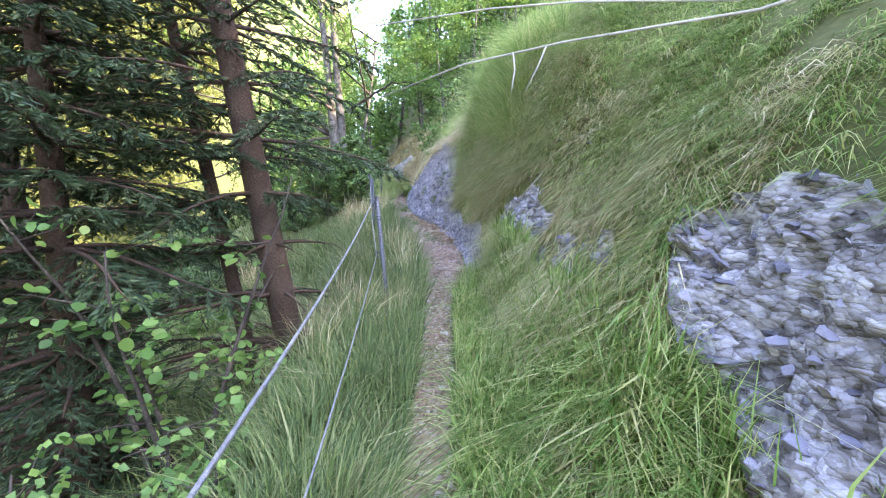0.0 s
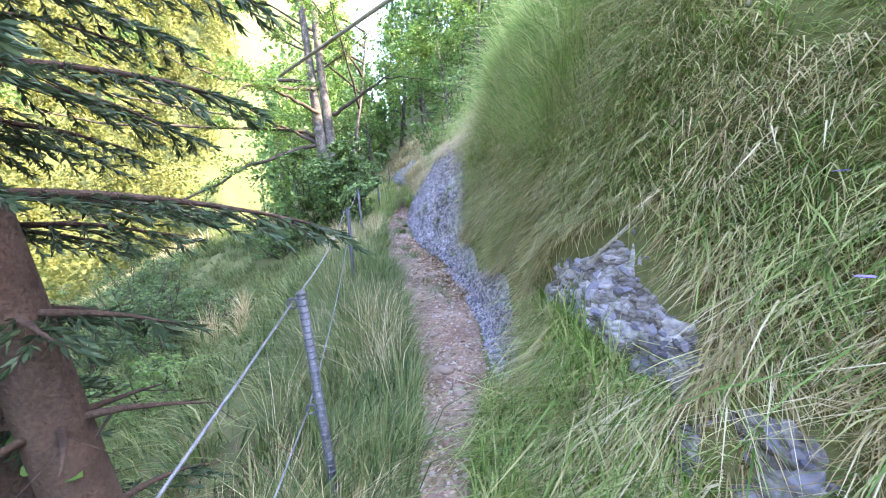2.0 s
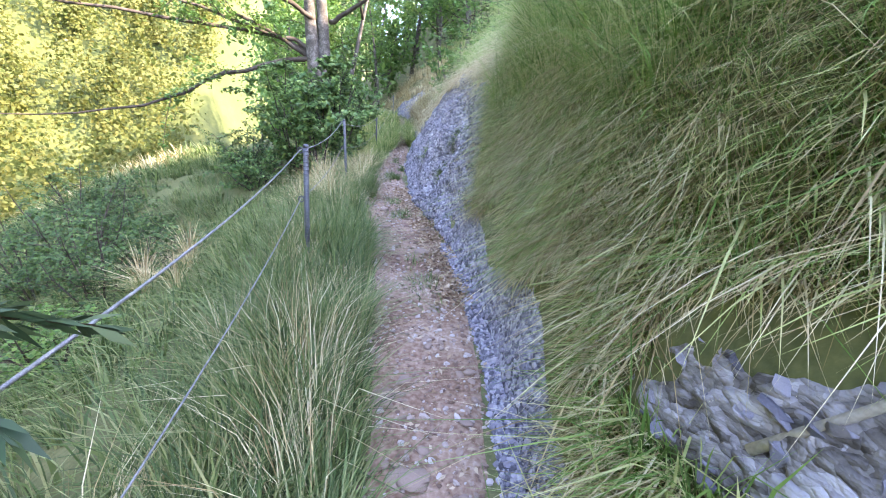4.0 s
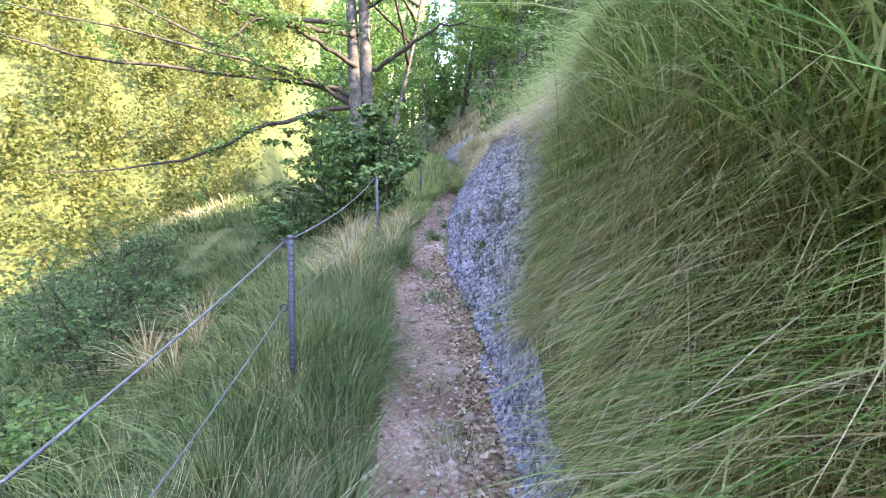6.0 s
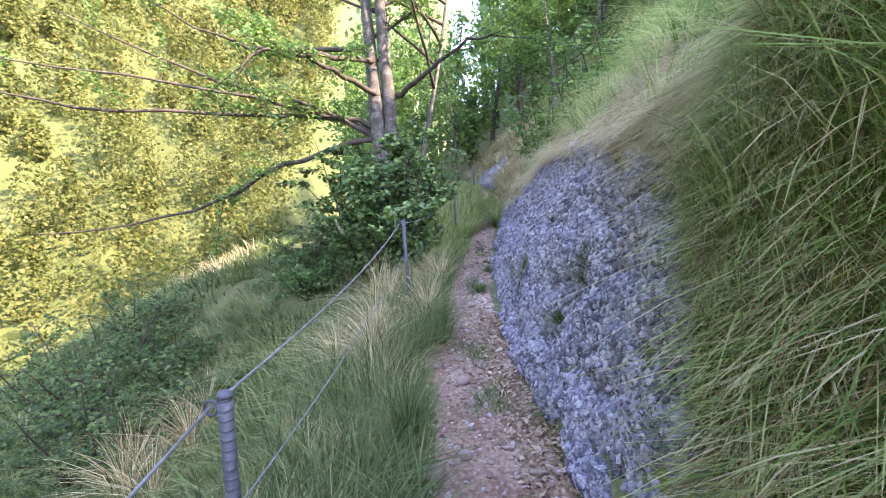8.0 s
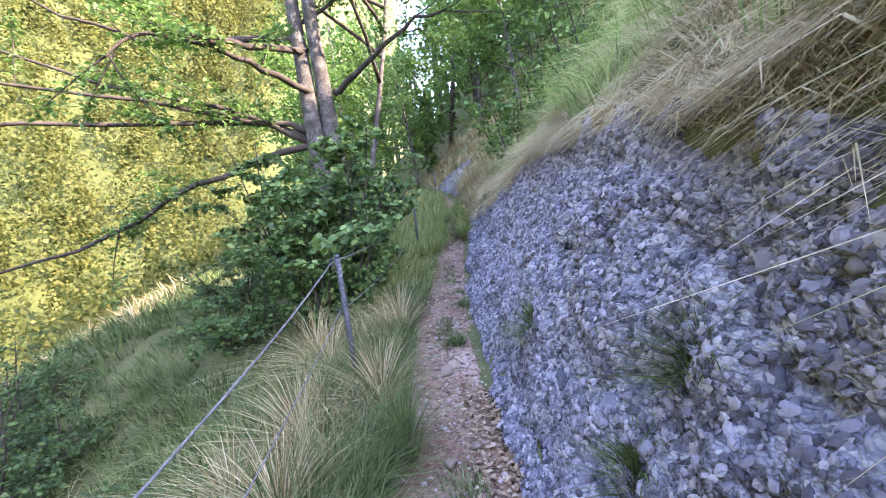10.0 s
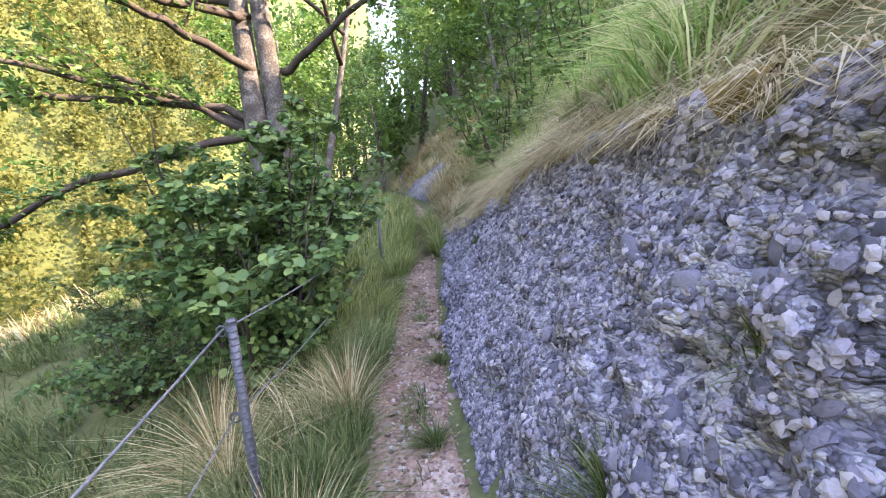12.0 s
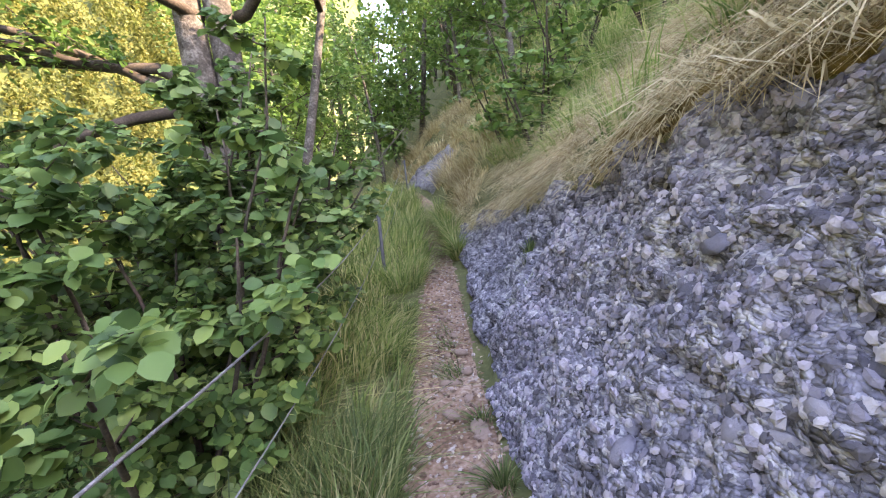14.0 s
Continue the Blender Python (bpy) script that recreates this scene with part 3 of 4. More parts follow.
for x, y, n, h in ((-1.0, 6.1, 300, 0.55), (-1.25, 6.6, 260, 0.6), (-1.75, 6.4, 240, 0.65), (-1.9, 7.4, 260, 0.65), (-1.5, 5.6, 260, 0.6), (-2.0, 6.0, 200, 0.6), (-0.95, 4.6, 260, 0.5), (-1.35, 7.9, 260, 0.6), (-1.1, 2.5, 300, 0.5), (-0.85, 1.9, 300, 0.5), (-0.8, -0.6, 260, 0.5)):
    tuft(x, y, n, h, M_straw if h > 0.58 else M_verge, "tall seeding grass tussock beside the rope fence" if h > 0.58 else "tall green grass tussock beside the path", 0.005)

for x, y, n, h in ((-4.0, 5.5, 90, 0.85), (-3.6, 5.9, 90, 0.8), (-4.4, 6.0, 90, 0.9), (-3.9, 6.5, 80, 0.85), (-3.4, 5.2, 70, 0.7), (-2.3, 8.0, 110, 0.85), (-2.1, 7.7, 90, 0.8)):
    tuft(x, y, n, h, M_straw, "thicket of tall dry stalks on the falling slope", 0.007)

# ---- fence: posts with an eye and two wire ropes ----
def post(x, y, height, rx=0.0, ry=0.0):
    base = new("fence_post")
    base.matrix_world = pose(x, y, gz(x, y) - 0.1, rx, ry, 0)
    tagged(base, "dark grey galvanised ribbed steel post of the rope fence", "fence post", "posts of the rope fence")
    runs = [([(0, 0, 0), (0, 0, height)], [0.021, 0.021])]
    child("shaft", tubes("shaft", runs, M_steel, 12), base)
    for k in range(int(height / 0.03)):
        z = 0.02 + 0.03 * k
        ring = child("rib", RIB, base)
        ring.location = (0, 0, z)
    cap = child("cap", CAP, base)
    cap.location = (0, 0, height)
    for k, z in enumerate((height - 0.03, height - 0.42 - (0.1 if -1 < y < 0 else 0))):
        eye = child("rope_eye", EYE, base)
        eye.location = (-0.04, -0.01, z)
    return base


def torus(name, R, r, mat, n=16, m=6):
    pts = [(R * math.cos(2 * PI * i / n), 0, R * math.sin(2 * PI * i / n)) for i in range(n)]
    vs, fs = [], []
    for i in range(n):
        a = 2 * PI * i / n
        for k in range(m):
            b = 2 * PI * k / m
            vs.append(((R + r * math.cos(b)) * math.cos(a), r * math.sin(b), (R + r * math.cos(b)) * math.sin(a)))
            fs.append((i * m + k, ((i + 1) % n) * m + k, ((i + 1) % n) * m + (k + 1) % m, i * m + (k + 1) % m))
    return mesh_from(name, vs, fs, mat, True)


RIB = tubes("rib", [([(0, 0, 0), (0, 0, 0.006), (0, 0, 0.012)], [0.0205, 0.0238, 0.0205])], M_steel, 10)
CAP = tubes("cap", [([(0, 0, 0), (0, 0, 0.012), (0, 0, 0.02)], [0.0235, 0.0225, 0.012])], M_steel, 12)
EYE = torus("rope_eye", 0.022, 0.005, M_steel)
POSTS = [(-0.47, -5.3, 1.3, 0, 0), (-0.61, -0.05, 1.18, 0, -4.5), (-1.11, 3.3, 1.05, 0, 0), (-1.55, 7.05, 1.17, 1, -2), (-1.84, 12.5, 1.0, 0, 0), (-1.95, 17.8, 0.95, 0, 0)]
tops = []
for x, y, h, rx, ry in POSTS:
    b = post(x, y, h, rx, ry)
    tops.append((b.matrix_world @ Vector((-0.045, -0.01, h - 0.03)), b.matrix_world @ Vector((-0.045, -0.01, h - 0.42))))
tops[1] = (tops[1][0], tops[1][1] - Vector((0, 0, 0.1)))
for k in (0, 1):
    for i in range(len(tops) - 1):
        a, b = tops[i][k], tops[i + 1][k]
        sag = 0.02 * (b - a).length
        pts = [a.lerp(b, t / 10) - Vector((0, 0, sag * 4 * (t / 10) * (1 - t / 10))) for t in range(11)]
        tagged(new("wire_rope", tubes("wire_rope", [(pts, [0.0048 if k == 0 else 0.0036] * 11)], M_rope, 8)), "taut twisted steel wire rope of the path fence", "wire rope", "ropes of the fence")


# ---- trees ----
def limb(start, way, length, r0, r1, bend=0.25, steps=7, seed=0, up=0.0):
    rnd = random.Random(seed)
    p, d = Vector(start), Vector(way).normalized()
    pts, rad = [p.copy()], [r0]
    for i in range(steps):
        d = (d + Vector((rnd.uniform(-1, 1), rnd.uniform(-1, 1), rnd.uniform(-1, 1) + up)) * bend / 2).normalized()
        p = p + d * length / steps
        pts.append(p.copy())
        rad.append(r0 + (r1 - r0) * (i + 1) / steps)
    return pts, rad


def along(run, t):
    pts = run[0]
    f = t * (len(pts) - 1)
    i = min(int(f), len(pts) - 2)
    return pts[i].lerp(pts[i + 1], f - i), (pts[i + 1] - pts[i]).normalized()


def broadleaf(x, y, height, radius, n_leaf, seed, lean=(0, 0), trunk_r=0.1, leaf=0.09, low=0.3, label="broadleaved tree in full green leaf on the hillside", name="tree", category="tree", mat=None, limbs=14):
    rnd = random.Random(seed)
    base = new(name)
    z = gz(x, y) - 0.1
    base.location = (x, y, z)
    tagged(base, label, category)
    trunk = limb((0, 0, 0), (lean[0], lean[1], 1), height * 0.85, trunk_r, trunk_r * 0.25, 0.12, 9, seed)
    child("trunk", tubes("trunk", [trunk], M_ash, 9), base)
    runs, tips = [], []
    for i in range(limbs):
        t = low + (0.98 - low) * i / limbs
        p, _ = along(trunk, t)
        a = i * 2.4 + rnd.random()
        ln = radius * (1.15 - 0.7 * abs(t - 0.45)) * rnd.uniform(0.7, 1.15)
        run = limb(p, (math.cos(a), math.sin(a), rnd.uniform(0.2, 0.7)), ln, trunk_r * 0.35 * (1.1 - t), 0.006, 0.4, 6, seed * 50 + i)
        runs.append(run)
        for k in range(5):
            q, d = along(run, rnd.uniform(0.3, 0.95))
            b = rnd.uniform(0, 6.28)
            sub = limb(q, (d.x + math.cos(b), d.y + math.sin(b), d.z + 0.2), ln * rnd.uniform(0.25, 0.45), 0.009, 0.003, 0.5, 4, seed * 999 + i * 9 + k)
            runs.append(sub)
            tips.append(sub)
        tips.append(run)
    for run in [q for q in runs if len(q[0]) == 7]:
        child("branch", tubes("branch", [run], M_twig, 6), base)
    tagged(child("twigwork", tubes("twigwork", [q for q in runs if len(q[0]) != 7], M_twig, 4), base), kind="stuff")
    r = np.random.default_rng(seed)
    c = np.zeros((n_leaf, 3))
    for i in range(n_leaf):
        run = tips[r.integers(len(tips))]
        q, _ = along(run, min(1, 0.25 + 0.75 * r.random() ** 0.6))
        c[i] = q
    c += r.normal(0, radius * 0.05 + 0.03, (n_leaf, 3))
    ax = r.normal(0, 1, (n_leaf, 3)) * [1, 1, 0.5] - [0, 0, 0.25]
    nm = r.normal(0, 0.45, (n_leaf, 3)) + [0, 0, 1]
    child("crown", leaves("crown", c, ax, nm, leaf * r.uniform(0.6, 1.3, n_leaf), mat or M_leaf, 0.75, "needle"), base)
    return base


def spruce(x, y, height, radius, seed, lean=(0, 0), trunk_r=0.14, low=0.5, whorls=26, per=6, dead_below=0.0, density=1.0):
    rnd = random.Random(seed)
    base = new("spruce_tree")
    base.location = (x, y, gz(x, y) - 0.15)
    tagged(base, "tall dark spruce with a brown trunk and drooping needled branches", "spruce tree", "spruces beside the path")
    trunk = limb((0, 0, 0), (lean[0], lean[1], 1), height, trunk_r, trunk_r * 0.15, 0.02, 10, seed)
    child("trunk", tubes("trunk", [trunk], M_bark, 14), base)
    runs, bare = [], []
    cs, axs, sz = [], [], []
    r = np.random.default_rng(seed)
    for w in range(whorls):
        hgt = low + (height * 0.93 - low) * (w / whorls)
        t = hgt / height
        for k in range(per):
            p, _ = along(trunk, t)
            a = w * 1.1 + k * 6.283 / per + rnd.uniform(-0.3, 0.3)
            ln = radius * (1.05 - t) * rnd.uniform(0.7, 1.15)
            if hgt < 2.0 and math.cos(a) > -0.2:
                ln *= 0.4
            run = limb(p, (math.cos(a), math.sin(a), 0.05), ln, 0.016 + 0.008 * (1 - t), 0.003, 0.16, 7, seed * 100 + w * 9 + k, up=-0.5)
            dead = hgt < dead_below and rnd.random() < 0.75
            bare.append(run)
            count = int(ln * (5 if dead else 15))
            for j in range(count):
                f = rnd.uniform(0.3, 1) if dead else 0.12 + 0.88 * (j + 1) / (count + 1)
                q, d = along(run, min(f, 0.99))
                sd = Vector((-d.y, d.x, 0)) * (1 if j % 2 else -1)
                tw = limb(q, d * 0.9 + sd * 0.9 + Vector((0, 0, -0.3)), 0.14 + 0.22 * ln * (1.1 - f), 0.004, 0.0015, 0.25, 3, seed * 7 + w * 97 + k * 13 + j, up=-0.35)
                runs.append(tw)
                if not dead:
                    for i in range(int(24 * density)):
                        c, dd = along(tw, rnd.random())
                        cs.append((c.x, c.y, c.z))
                        o = Vector((rnd.uniform(-1, 1), rnd.uniform(-1, 1), rnd.uniform(-0.5, 0.7)))
                        axs.append(dd * 1.0 + o * 0.6)
                        sz.append(rnd.uniform(0.045, 0.075))
    for run in bare:
        child("branch", tubes("branch", [run], M_bark, 5), base)
    tagged(child("twigwork", tubes("twigwork", [(q[0][::3], q[1][::3]) for q in runs], M_bark, 3), base), kind="stuff")
    n = len(cs)
    child("needles", leaves("needles", np.array(cs), np.array([tuple(c) for c in axs]), r.normal(0, 1, (n, 3)), np.array(sz), M_needle, 0.2, "needle"), base)
    return base


spruce(-1.44, -0.22, 9, 1.5, 11, lean=(-0.125, -0.085), trunk_r=0.13, low=0.4, whorls=18, per=6, dead_below=1.5, density=1.5)
spruce(-2.75, -1.05, 7, 1.6, 12, trunk_r=0.11, low=0.1, whorls=27, per=9, density=2.0)
spruce(-1.86, -0.05, 9, 1.3, 13, lean=(-0.14, -0.05), trunk_r=0.07, low=0.6, whorls=18, per=6, dead_below=1.6, density=1.0)
spruce(-3.6, -0.2, 9, 1.8, 16, lean=(-0.05, 0), trunk_r=0.1, low=0.3, whorls=22, per=7, density=0.9)
spruce(-5.6, -0.4, 9, 2.0, 15, trunk_r=0.1, low=0.3, whorls=18, per=5, density=0.4)
spruce(-4.4, 0.6, 9, 2.0, 14, lean=(-0.05, 0), trunk_r=0.1, low=0.5, whorls=18, per=5, density=0.5)

# ---- multi-stemmed ash by the bend ----
def ash():
    x, y = -3.25, 11.7
    base = new("ash_tree")
    base.location = (x, y, gz(x, y) - 0.1)
    tagged(base, "old multi-stemmed tree with pale grey bark and long bare side limbs", "tree")
    stems = [limb((0.04, -0.05, 0), (-0.03, -0.02, 1), 7.5, 0.2, 0.08, 0.05, 9, 3), limb((0.26, 0.15, 0), (-0.02, 0.0, 1), 8, 0.19, 0.07, 0.05, 9, 4), limb((0.3, 0.3, 0), (0.16, 0.1, 1), 6.5, 0.07, 0.03, 0.14, 9, 5)]
    for s in stems:
        child("trunk", tubes("trunk", [s], M_ash, 12), base)
    rnd = random.Random(4)
    runs, tips = [], []
    low = gz(x, y) - 0.1
    # the long limbs that sweep out over the slope, as bends after the trunk
    sweeps = [((-0.1, 0, 3.3), (-1.1, -0.2, 3.8), (-3.1, -1.4, 4.4), (-5.3, -2.5, 5.5)),
              ((-0.1, 0, 3.2), (-1.05, -0.3, 3.7), (-2.9, -1.7, 4.1), (-6.2, -3.5, 4.5)),
              ((-0.1, 0, 3.5), (-1.5, -0.5, 3.75), (-4.3, -2.7, 3.64), (-6, -3.7, 4)),
              ((-0.2, 0, 5.1), (-1.9, -0.7, 5.05), (-2.7, -1.2, 5.1), (-4.3, -2, 5.9)),
              ((-0.1, 0, 3.3), (-1.8, -0.9, 2.7), (-3.5, -1.9, 1.75), (-6, -2.9, 1.4)),
              ((-0.1, 0, 4.85), (-0.65, -1.4, 4.6), (-1.12, -2.64, 4.34), (-1.24, -3.24, 3.92)),
              ((-0.05, 0, 4.1), (-0.57, -1.1, 4.38), (-0.94, -1.8, 4.51), (-1.24, -2.32, 4.6)),
              ((0.3, 0.1, 4.1), (1.12, -0.4, 4.51), (2.04, -0.71, 4.89), (3.03, -0.86, 4.76))]
    for i in range(24):
        if i < 8:
            c = [Vector((px, py, pz - low)) for px, py, pz in sweeps[i]]
            pts = []
            for j in range(15):
                f = 3 * j / 14
                k0 = min(int(f), 2)
                f -= k0
                p0, p1, p2, p3 = c[max(k0 - 1, 0)], c[k0], c[k0 + 1], c[min(k0 + 2, 3)]
                pts.append(0.5 * ((2 * p1) + (p2 - p0) * f + (2 * p0 - 5 * p1 + 4 * p2 - p3) * f * f + (3 * p1 - p0 - 3 * p2 + p3) * f ** 3) + Vector((0, 0, rnd.uniform(-0.05, 0.05))))
            run = (pts, [0.066 - 0.0042 * j for j in range(15)])
        else:
            p, _ = along(stems[i % 3], 0.4 + 0.026 * i)
            a = PI + rnd.uniform(-0.8, 1.4) if i % 3 else rnd.uniform(-1, 1)
            run = limb(p, (math.cos(a), math.sin(a), rnd.uniform(0.4, 1.1)), rnd.uniform(2.5, 4.5) if i % 3 else 2.2, 0.04, 0.008, 0.25, 9, 70 + i)
        runs.append(run)
        for k in range(7):
            q, d = along(run, rnd.uniform(0.25, 0.95))
            sub = limb(q, (d.x + rnd.uniform(-0.8, 0.8), d.y + rnd.uniform(-0.8, 0.8), d.z + rnd.uniform(-0.3, 0.5)), rnd.uniform(0.5, 1.4), 0.012, 0.003, 0.35, 5, i * 31 + k)
            runs.append(sub)
            tips.append(sub)
    for run in runs[::8]:
        child("limb", tubes("limb", [run], M_twig, 7), base)
    tagged(child("twigwork", tubes("twigwork", [q for k, q in enumerate(runs) if k % 8], M_twig, 4), base), kind="stuff")
    r = np.random.default_rng(5)
    n = 15000
    c = np.array([tuple(along(tips[r.integers(len(tips))], r.random() ** 0.7)[0]) for _ in range(n)]) + r.normal(0, 0.06, (n, 3))
    child("crown", leaves("crown", c, r.normal(0, 1, (n, 3)) * [1, 1, 0.5], r.normal(0, 0.5, (n, 3)) + [0, 0, 1], 0.1 * r.uniform(0.6, 1.3, n), M_leaf, 0.5), base)


ash()


def shrub(x, y, height, radius, n_leaf, seed, leaf=0.08, label="leafy green hazel shrub beside the rope fence", stems=9):
    rnd = random.Random(seed)
    base = new("shrub")
    base.location = (x, y, gz(x, y) - 0.05)
    tagged(base, label, "shrub")
    runs, tips = [], []
    for i in range(stems):
        a = i * 2.4
        s = limb((0.1 * math.cos(a), 0.1 * math.sin(a), 0), (math.cos(a) * radius / height * rnd.uniform(0.2, 1.1), math.sin(a) * radius / height * rnd.uniform(0.2, 1.1), 1), height * rnd.uniform(0.7, 1.1), 0.022, 0.005, 0.25, 8, seed * 20 + i)
        child("stem", tubes("stem", [s], M_twig, 6), base)
        for k in range(9):
            q, d = along(s, rnd.uniform(0.15, 1))
            b = rnd.uniform(0, 6.28)
            t = limb(q, (math.cos(b), math.sin(b), 0.25), radius * rnd.uniform(0.3, 0.7), 0.007, 0.002, 0.4, 5, seed * 300 + i * 10 + k)
            runs.append(t)
            tips.append(t)
    tagged(child("twigwork", tubes("twigwork", runs, M_twig, 3), base), kind="stuff")
    r = np.random.default_rng(seed)
    c = np.array([tuple(along(tips[r.integers(len(tips))], r.random() ** 0.7)[0]) for _ in range(n_leaf)]) + r.normal(0, 0.03, (n_leaf, 3))
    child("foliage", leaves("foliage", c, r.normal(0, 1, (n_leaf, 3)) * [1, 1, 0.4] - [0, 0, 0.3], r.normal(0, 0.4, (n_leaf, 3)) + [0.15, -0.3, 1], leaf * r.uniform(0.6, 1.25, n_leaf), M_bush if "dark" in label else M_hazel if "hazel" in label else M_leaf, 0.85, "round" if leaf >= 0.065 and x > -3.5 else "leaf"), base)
    return base


shrub(-2.4, 9.0, 1.85, 0.85, 7500, 21, 0.075, stems=13)
shrub(-3.3, 10.3, 2.6, 1.2, 7500, 22, 0.08, stems=12)
shrub(-2.3, 9.7, 2.6, 0.6, 3800, 33, 0.08, stems=7)
shrub(-2.6, 10.9, 2.3, 1.0, 6000, 23, 0.075, stems=10)
shrub(-4.2, 9.8, 0.9, 0.9, 2500, 29, 0.07, stems=10)
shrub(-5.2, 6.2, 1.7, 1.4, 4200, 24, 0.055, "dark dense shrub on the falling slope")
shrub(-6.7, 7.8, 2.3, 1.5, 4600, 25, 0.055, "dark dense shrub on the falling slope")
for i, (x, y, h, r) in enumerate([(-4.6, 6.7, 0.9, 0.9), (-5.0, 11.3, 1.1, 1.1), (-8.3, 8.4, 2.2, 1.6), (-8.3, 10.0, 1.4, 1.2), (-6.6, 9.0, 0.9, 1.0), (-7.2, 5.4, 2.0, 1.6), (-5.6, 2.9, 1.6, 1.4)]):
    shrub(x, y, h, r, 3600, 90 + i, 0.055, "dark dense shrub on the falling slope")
shrub(-1.95, -1.3, 2.1, 0.7, 420, 27, 0.075, "sparse sapling with broad lobed leaves among the spruces", stems=5)
shrub(-1.9, -2.7, 0.9, 0.7, 1500, 28, 0.05, "low leafy undergrowth under the spruces", stems=8)
shrub(-1.35, -2.3, 0.6, 0.5, 500, 31, 0.06, "low leafy undergrowth under the spruces", stems=6)
shrub(-2.6, -3.0, 1.1, 0.8, 1600, 32, 0.05, "low leafy undergrowth under the spruces", stems=8)
for i, (x, y, h, r) in enumerate([(0.25, 12.6, 1.5, 0.7), (0.1, 14.2, 1.9, 0.9), (0.9, 13.6, 2.2, 1.0), (1.3, 11.6, 1.6, 0.8)]):
    shrub(x, y, h, r, 750, 60 + i, 0.1, "young leafy sapling on top of the grassy bank", stems=6)
shrub(-4.4, 4.4, 0.9, 0.9, 2200, 26, 0.06, "low tangled bush on the falling slope")

for i, (x, y, h, r) in enumerate([(0.8, 17.5, 4.5, 1.8), (2.4, 19.5, 6, 2.2), (-0.3, 22, 5, 2.2), (1.2, 25, 8, 2.6), (-3.4, 24, 7, 2.6), (-5.2, 20, 8, 2.6), (3.6, 15.5, 5, 2), (-6.2, 26, 9, 3), (4.5, 22, 8, 3), (-4.4, 16.2, 6, 2.0), (-0.5, 30, 10, 3)]):
    broadleaf(x, y, h, r, 5200, 40 + i, leaf=0.12, trunk_r=0.09)


# ---- dense wood ahead, beyond the bend ----
def near_wood(n, per):
    vs, nm, sz = [], [], []
    trunks = []
    k = 0
    while k < n:
        x, y = rng.uniform(-26, 16), rng.uniform(22, 60)
        slope = (x + 0.6) / (y - 4.4)
        if slope < -0.42:
            continue
        k += 1
        h = rng.uniform(3.2, 5.2) if abs(slope + 0.115) < 0.02 else rng.uniform(7, 13)
        z = gz(x, y)
        trunks.append(([(x, y, z - 0.2), (x + rng.normal(0, 0.3), y, z + h * 0.5), (x + rng.normal(0, 0.4), y, z + h * 0.9)], [0.13, 0.09, 0.03]))
        t = rng.random(per)
        a = rng.uniform(0, 6.283, per)
        rad = h * 0.26 * np.sin(PI * (0.1 + 0.85 * t)) * np.sqrt(rng.random(per)) * (0.75 + 0.4 * np.sin(3 * a + k))
        vs.append(np.stack([x + rad * np.cos(a), y + rad * np.sin(a), z + h * (0.1 + 0.9 * t)], 1))
        nm.append(np.stack([np.cos(a), np.sin(a), np.full(per, 1.0)], 1) + rng.normal(0, 0.5, (per, 3)))
        sz.append(rng.uniform(0.2, 0.45, per))
    vs, nm, sz = np.concatenate(vs), np.concatenate(nm), np.concatenate(sz)
    return leaves("wood", vs, rng.normal(0, 1, vs.shape), nm, sz, M_leaf, 0.7, "needle"), tubes("wood_trunks", trunks, M_ash, 6)


wood, wood_trunks = near_wood(130, 420)
stuff("wood", wood, "dense green deciduous wood on the hillside beyond the bend", "woodland")
stuff("wood_trunks", wood_trunks, "thin grey trunks of the wood beyond the bend", "woodland")


# ---- dead brushwood at the foot of the leaning spruce ----
brush = []
for i in range(420):
    a, q = rng.uniform(0, 6.283), abs(rng.normal(0, 0.35))
    x, y = -1.5 + q * math.cos(a), -0.05 + q * math.sin(a) * 1.3
    z = gz(x, y) + rng.uniform(0, 0.25)
    brush.append(limb((x, y, z), (rng.normal(0, 1), rng.normal(0, 1), rng.uniform(-0.3, 0.7)), rng.uniform(0.15, 0.45), 0.004, 0.0015, 0.4, 3, 4000 + i))
M_brush = material("dead_twig", [(0.09, 0.055, 0.04), (0.17, 0.11, 0.08), (0.27, 0.19, 0.15)], 6, 0.9, 0.3, 60)
stuff("brushwood", tubes("brushwood", brush, M_brush, 3), "reddish-brown dead twigs heaped round the spruce foot", "brushwood")


# ---- dead sticks and flowers on the bank ----
def stick(points, r0, r1, label, twigs=()):
    base = new("dead_branch", tubes("dead_branch", [(points, list(np.linspace(r0, r1, len(points))))], M_dead, 8))
    tagged(base, label, "dead branch")
    for a, b in twigs:
        mid = [(p + q) / 2 + 0.02 for p, q in zip(a, b)]
        child("twig", tubes("twig", [([a, mid, b], [0.006, 0.005, 0.003])], M_dead, 6), base)


stick([(2.2, -2.2, gz(2.2, -2.2) - 0.05), (1.52, -1.8, 1.9), (1.2, -1.6, 1.91), (0.62, -1.35, 1.89), (0.02, -1.0, 1.86), (-0.6, -0.4, 1.78)], 0.012, 0.005, "long pale dead branch leaning out from the bank over the path", (((0.33, -1.2, 1.87), (0.27, -1.45, 1.57)), ((0.52, -1.3, 1.88), (0.38, -1.29, 1.59))))
stick([(2.9, -1.25, gz(2.9, -1.25) - 0.05), (1.9, -1.1, 2.26), (0.8, -1.05, 2.26), (0.2, -1.0, 2.23), (-0.6, -0.9, 2.15)], 0.01, 0.005, "long thin dead branch leaning out high over the path")
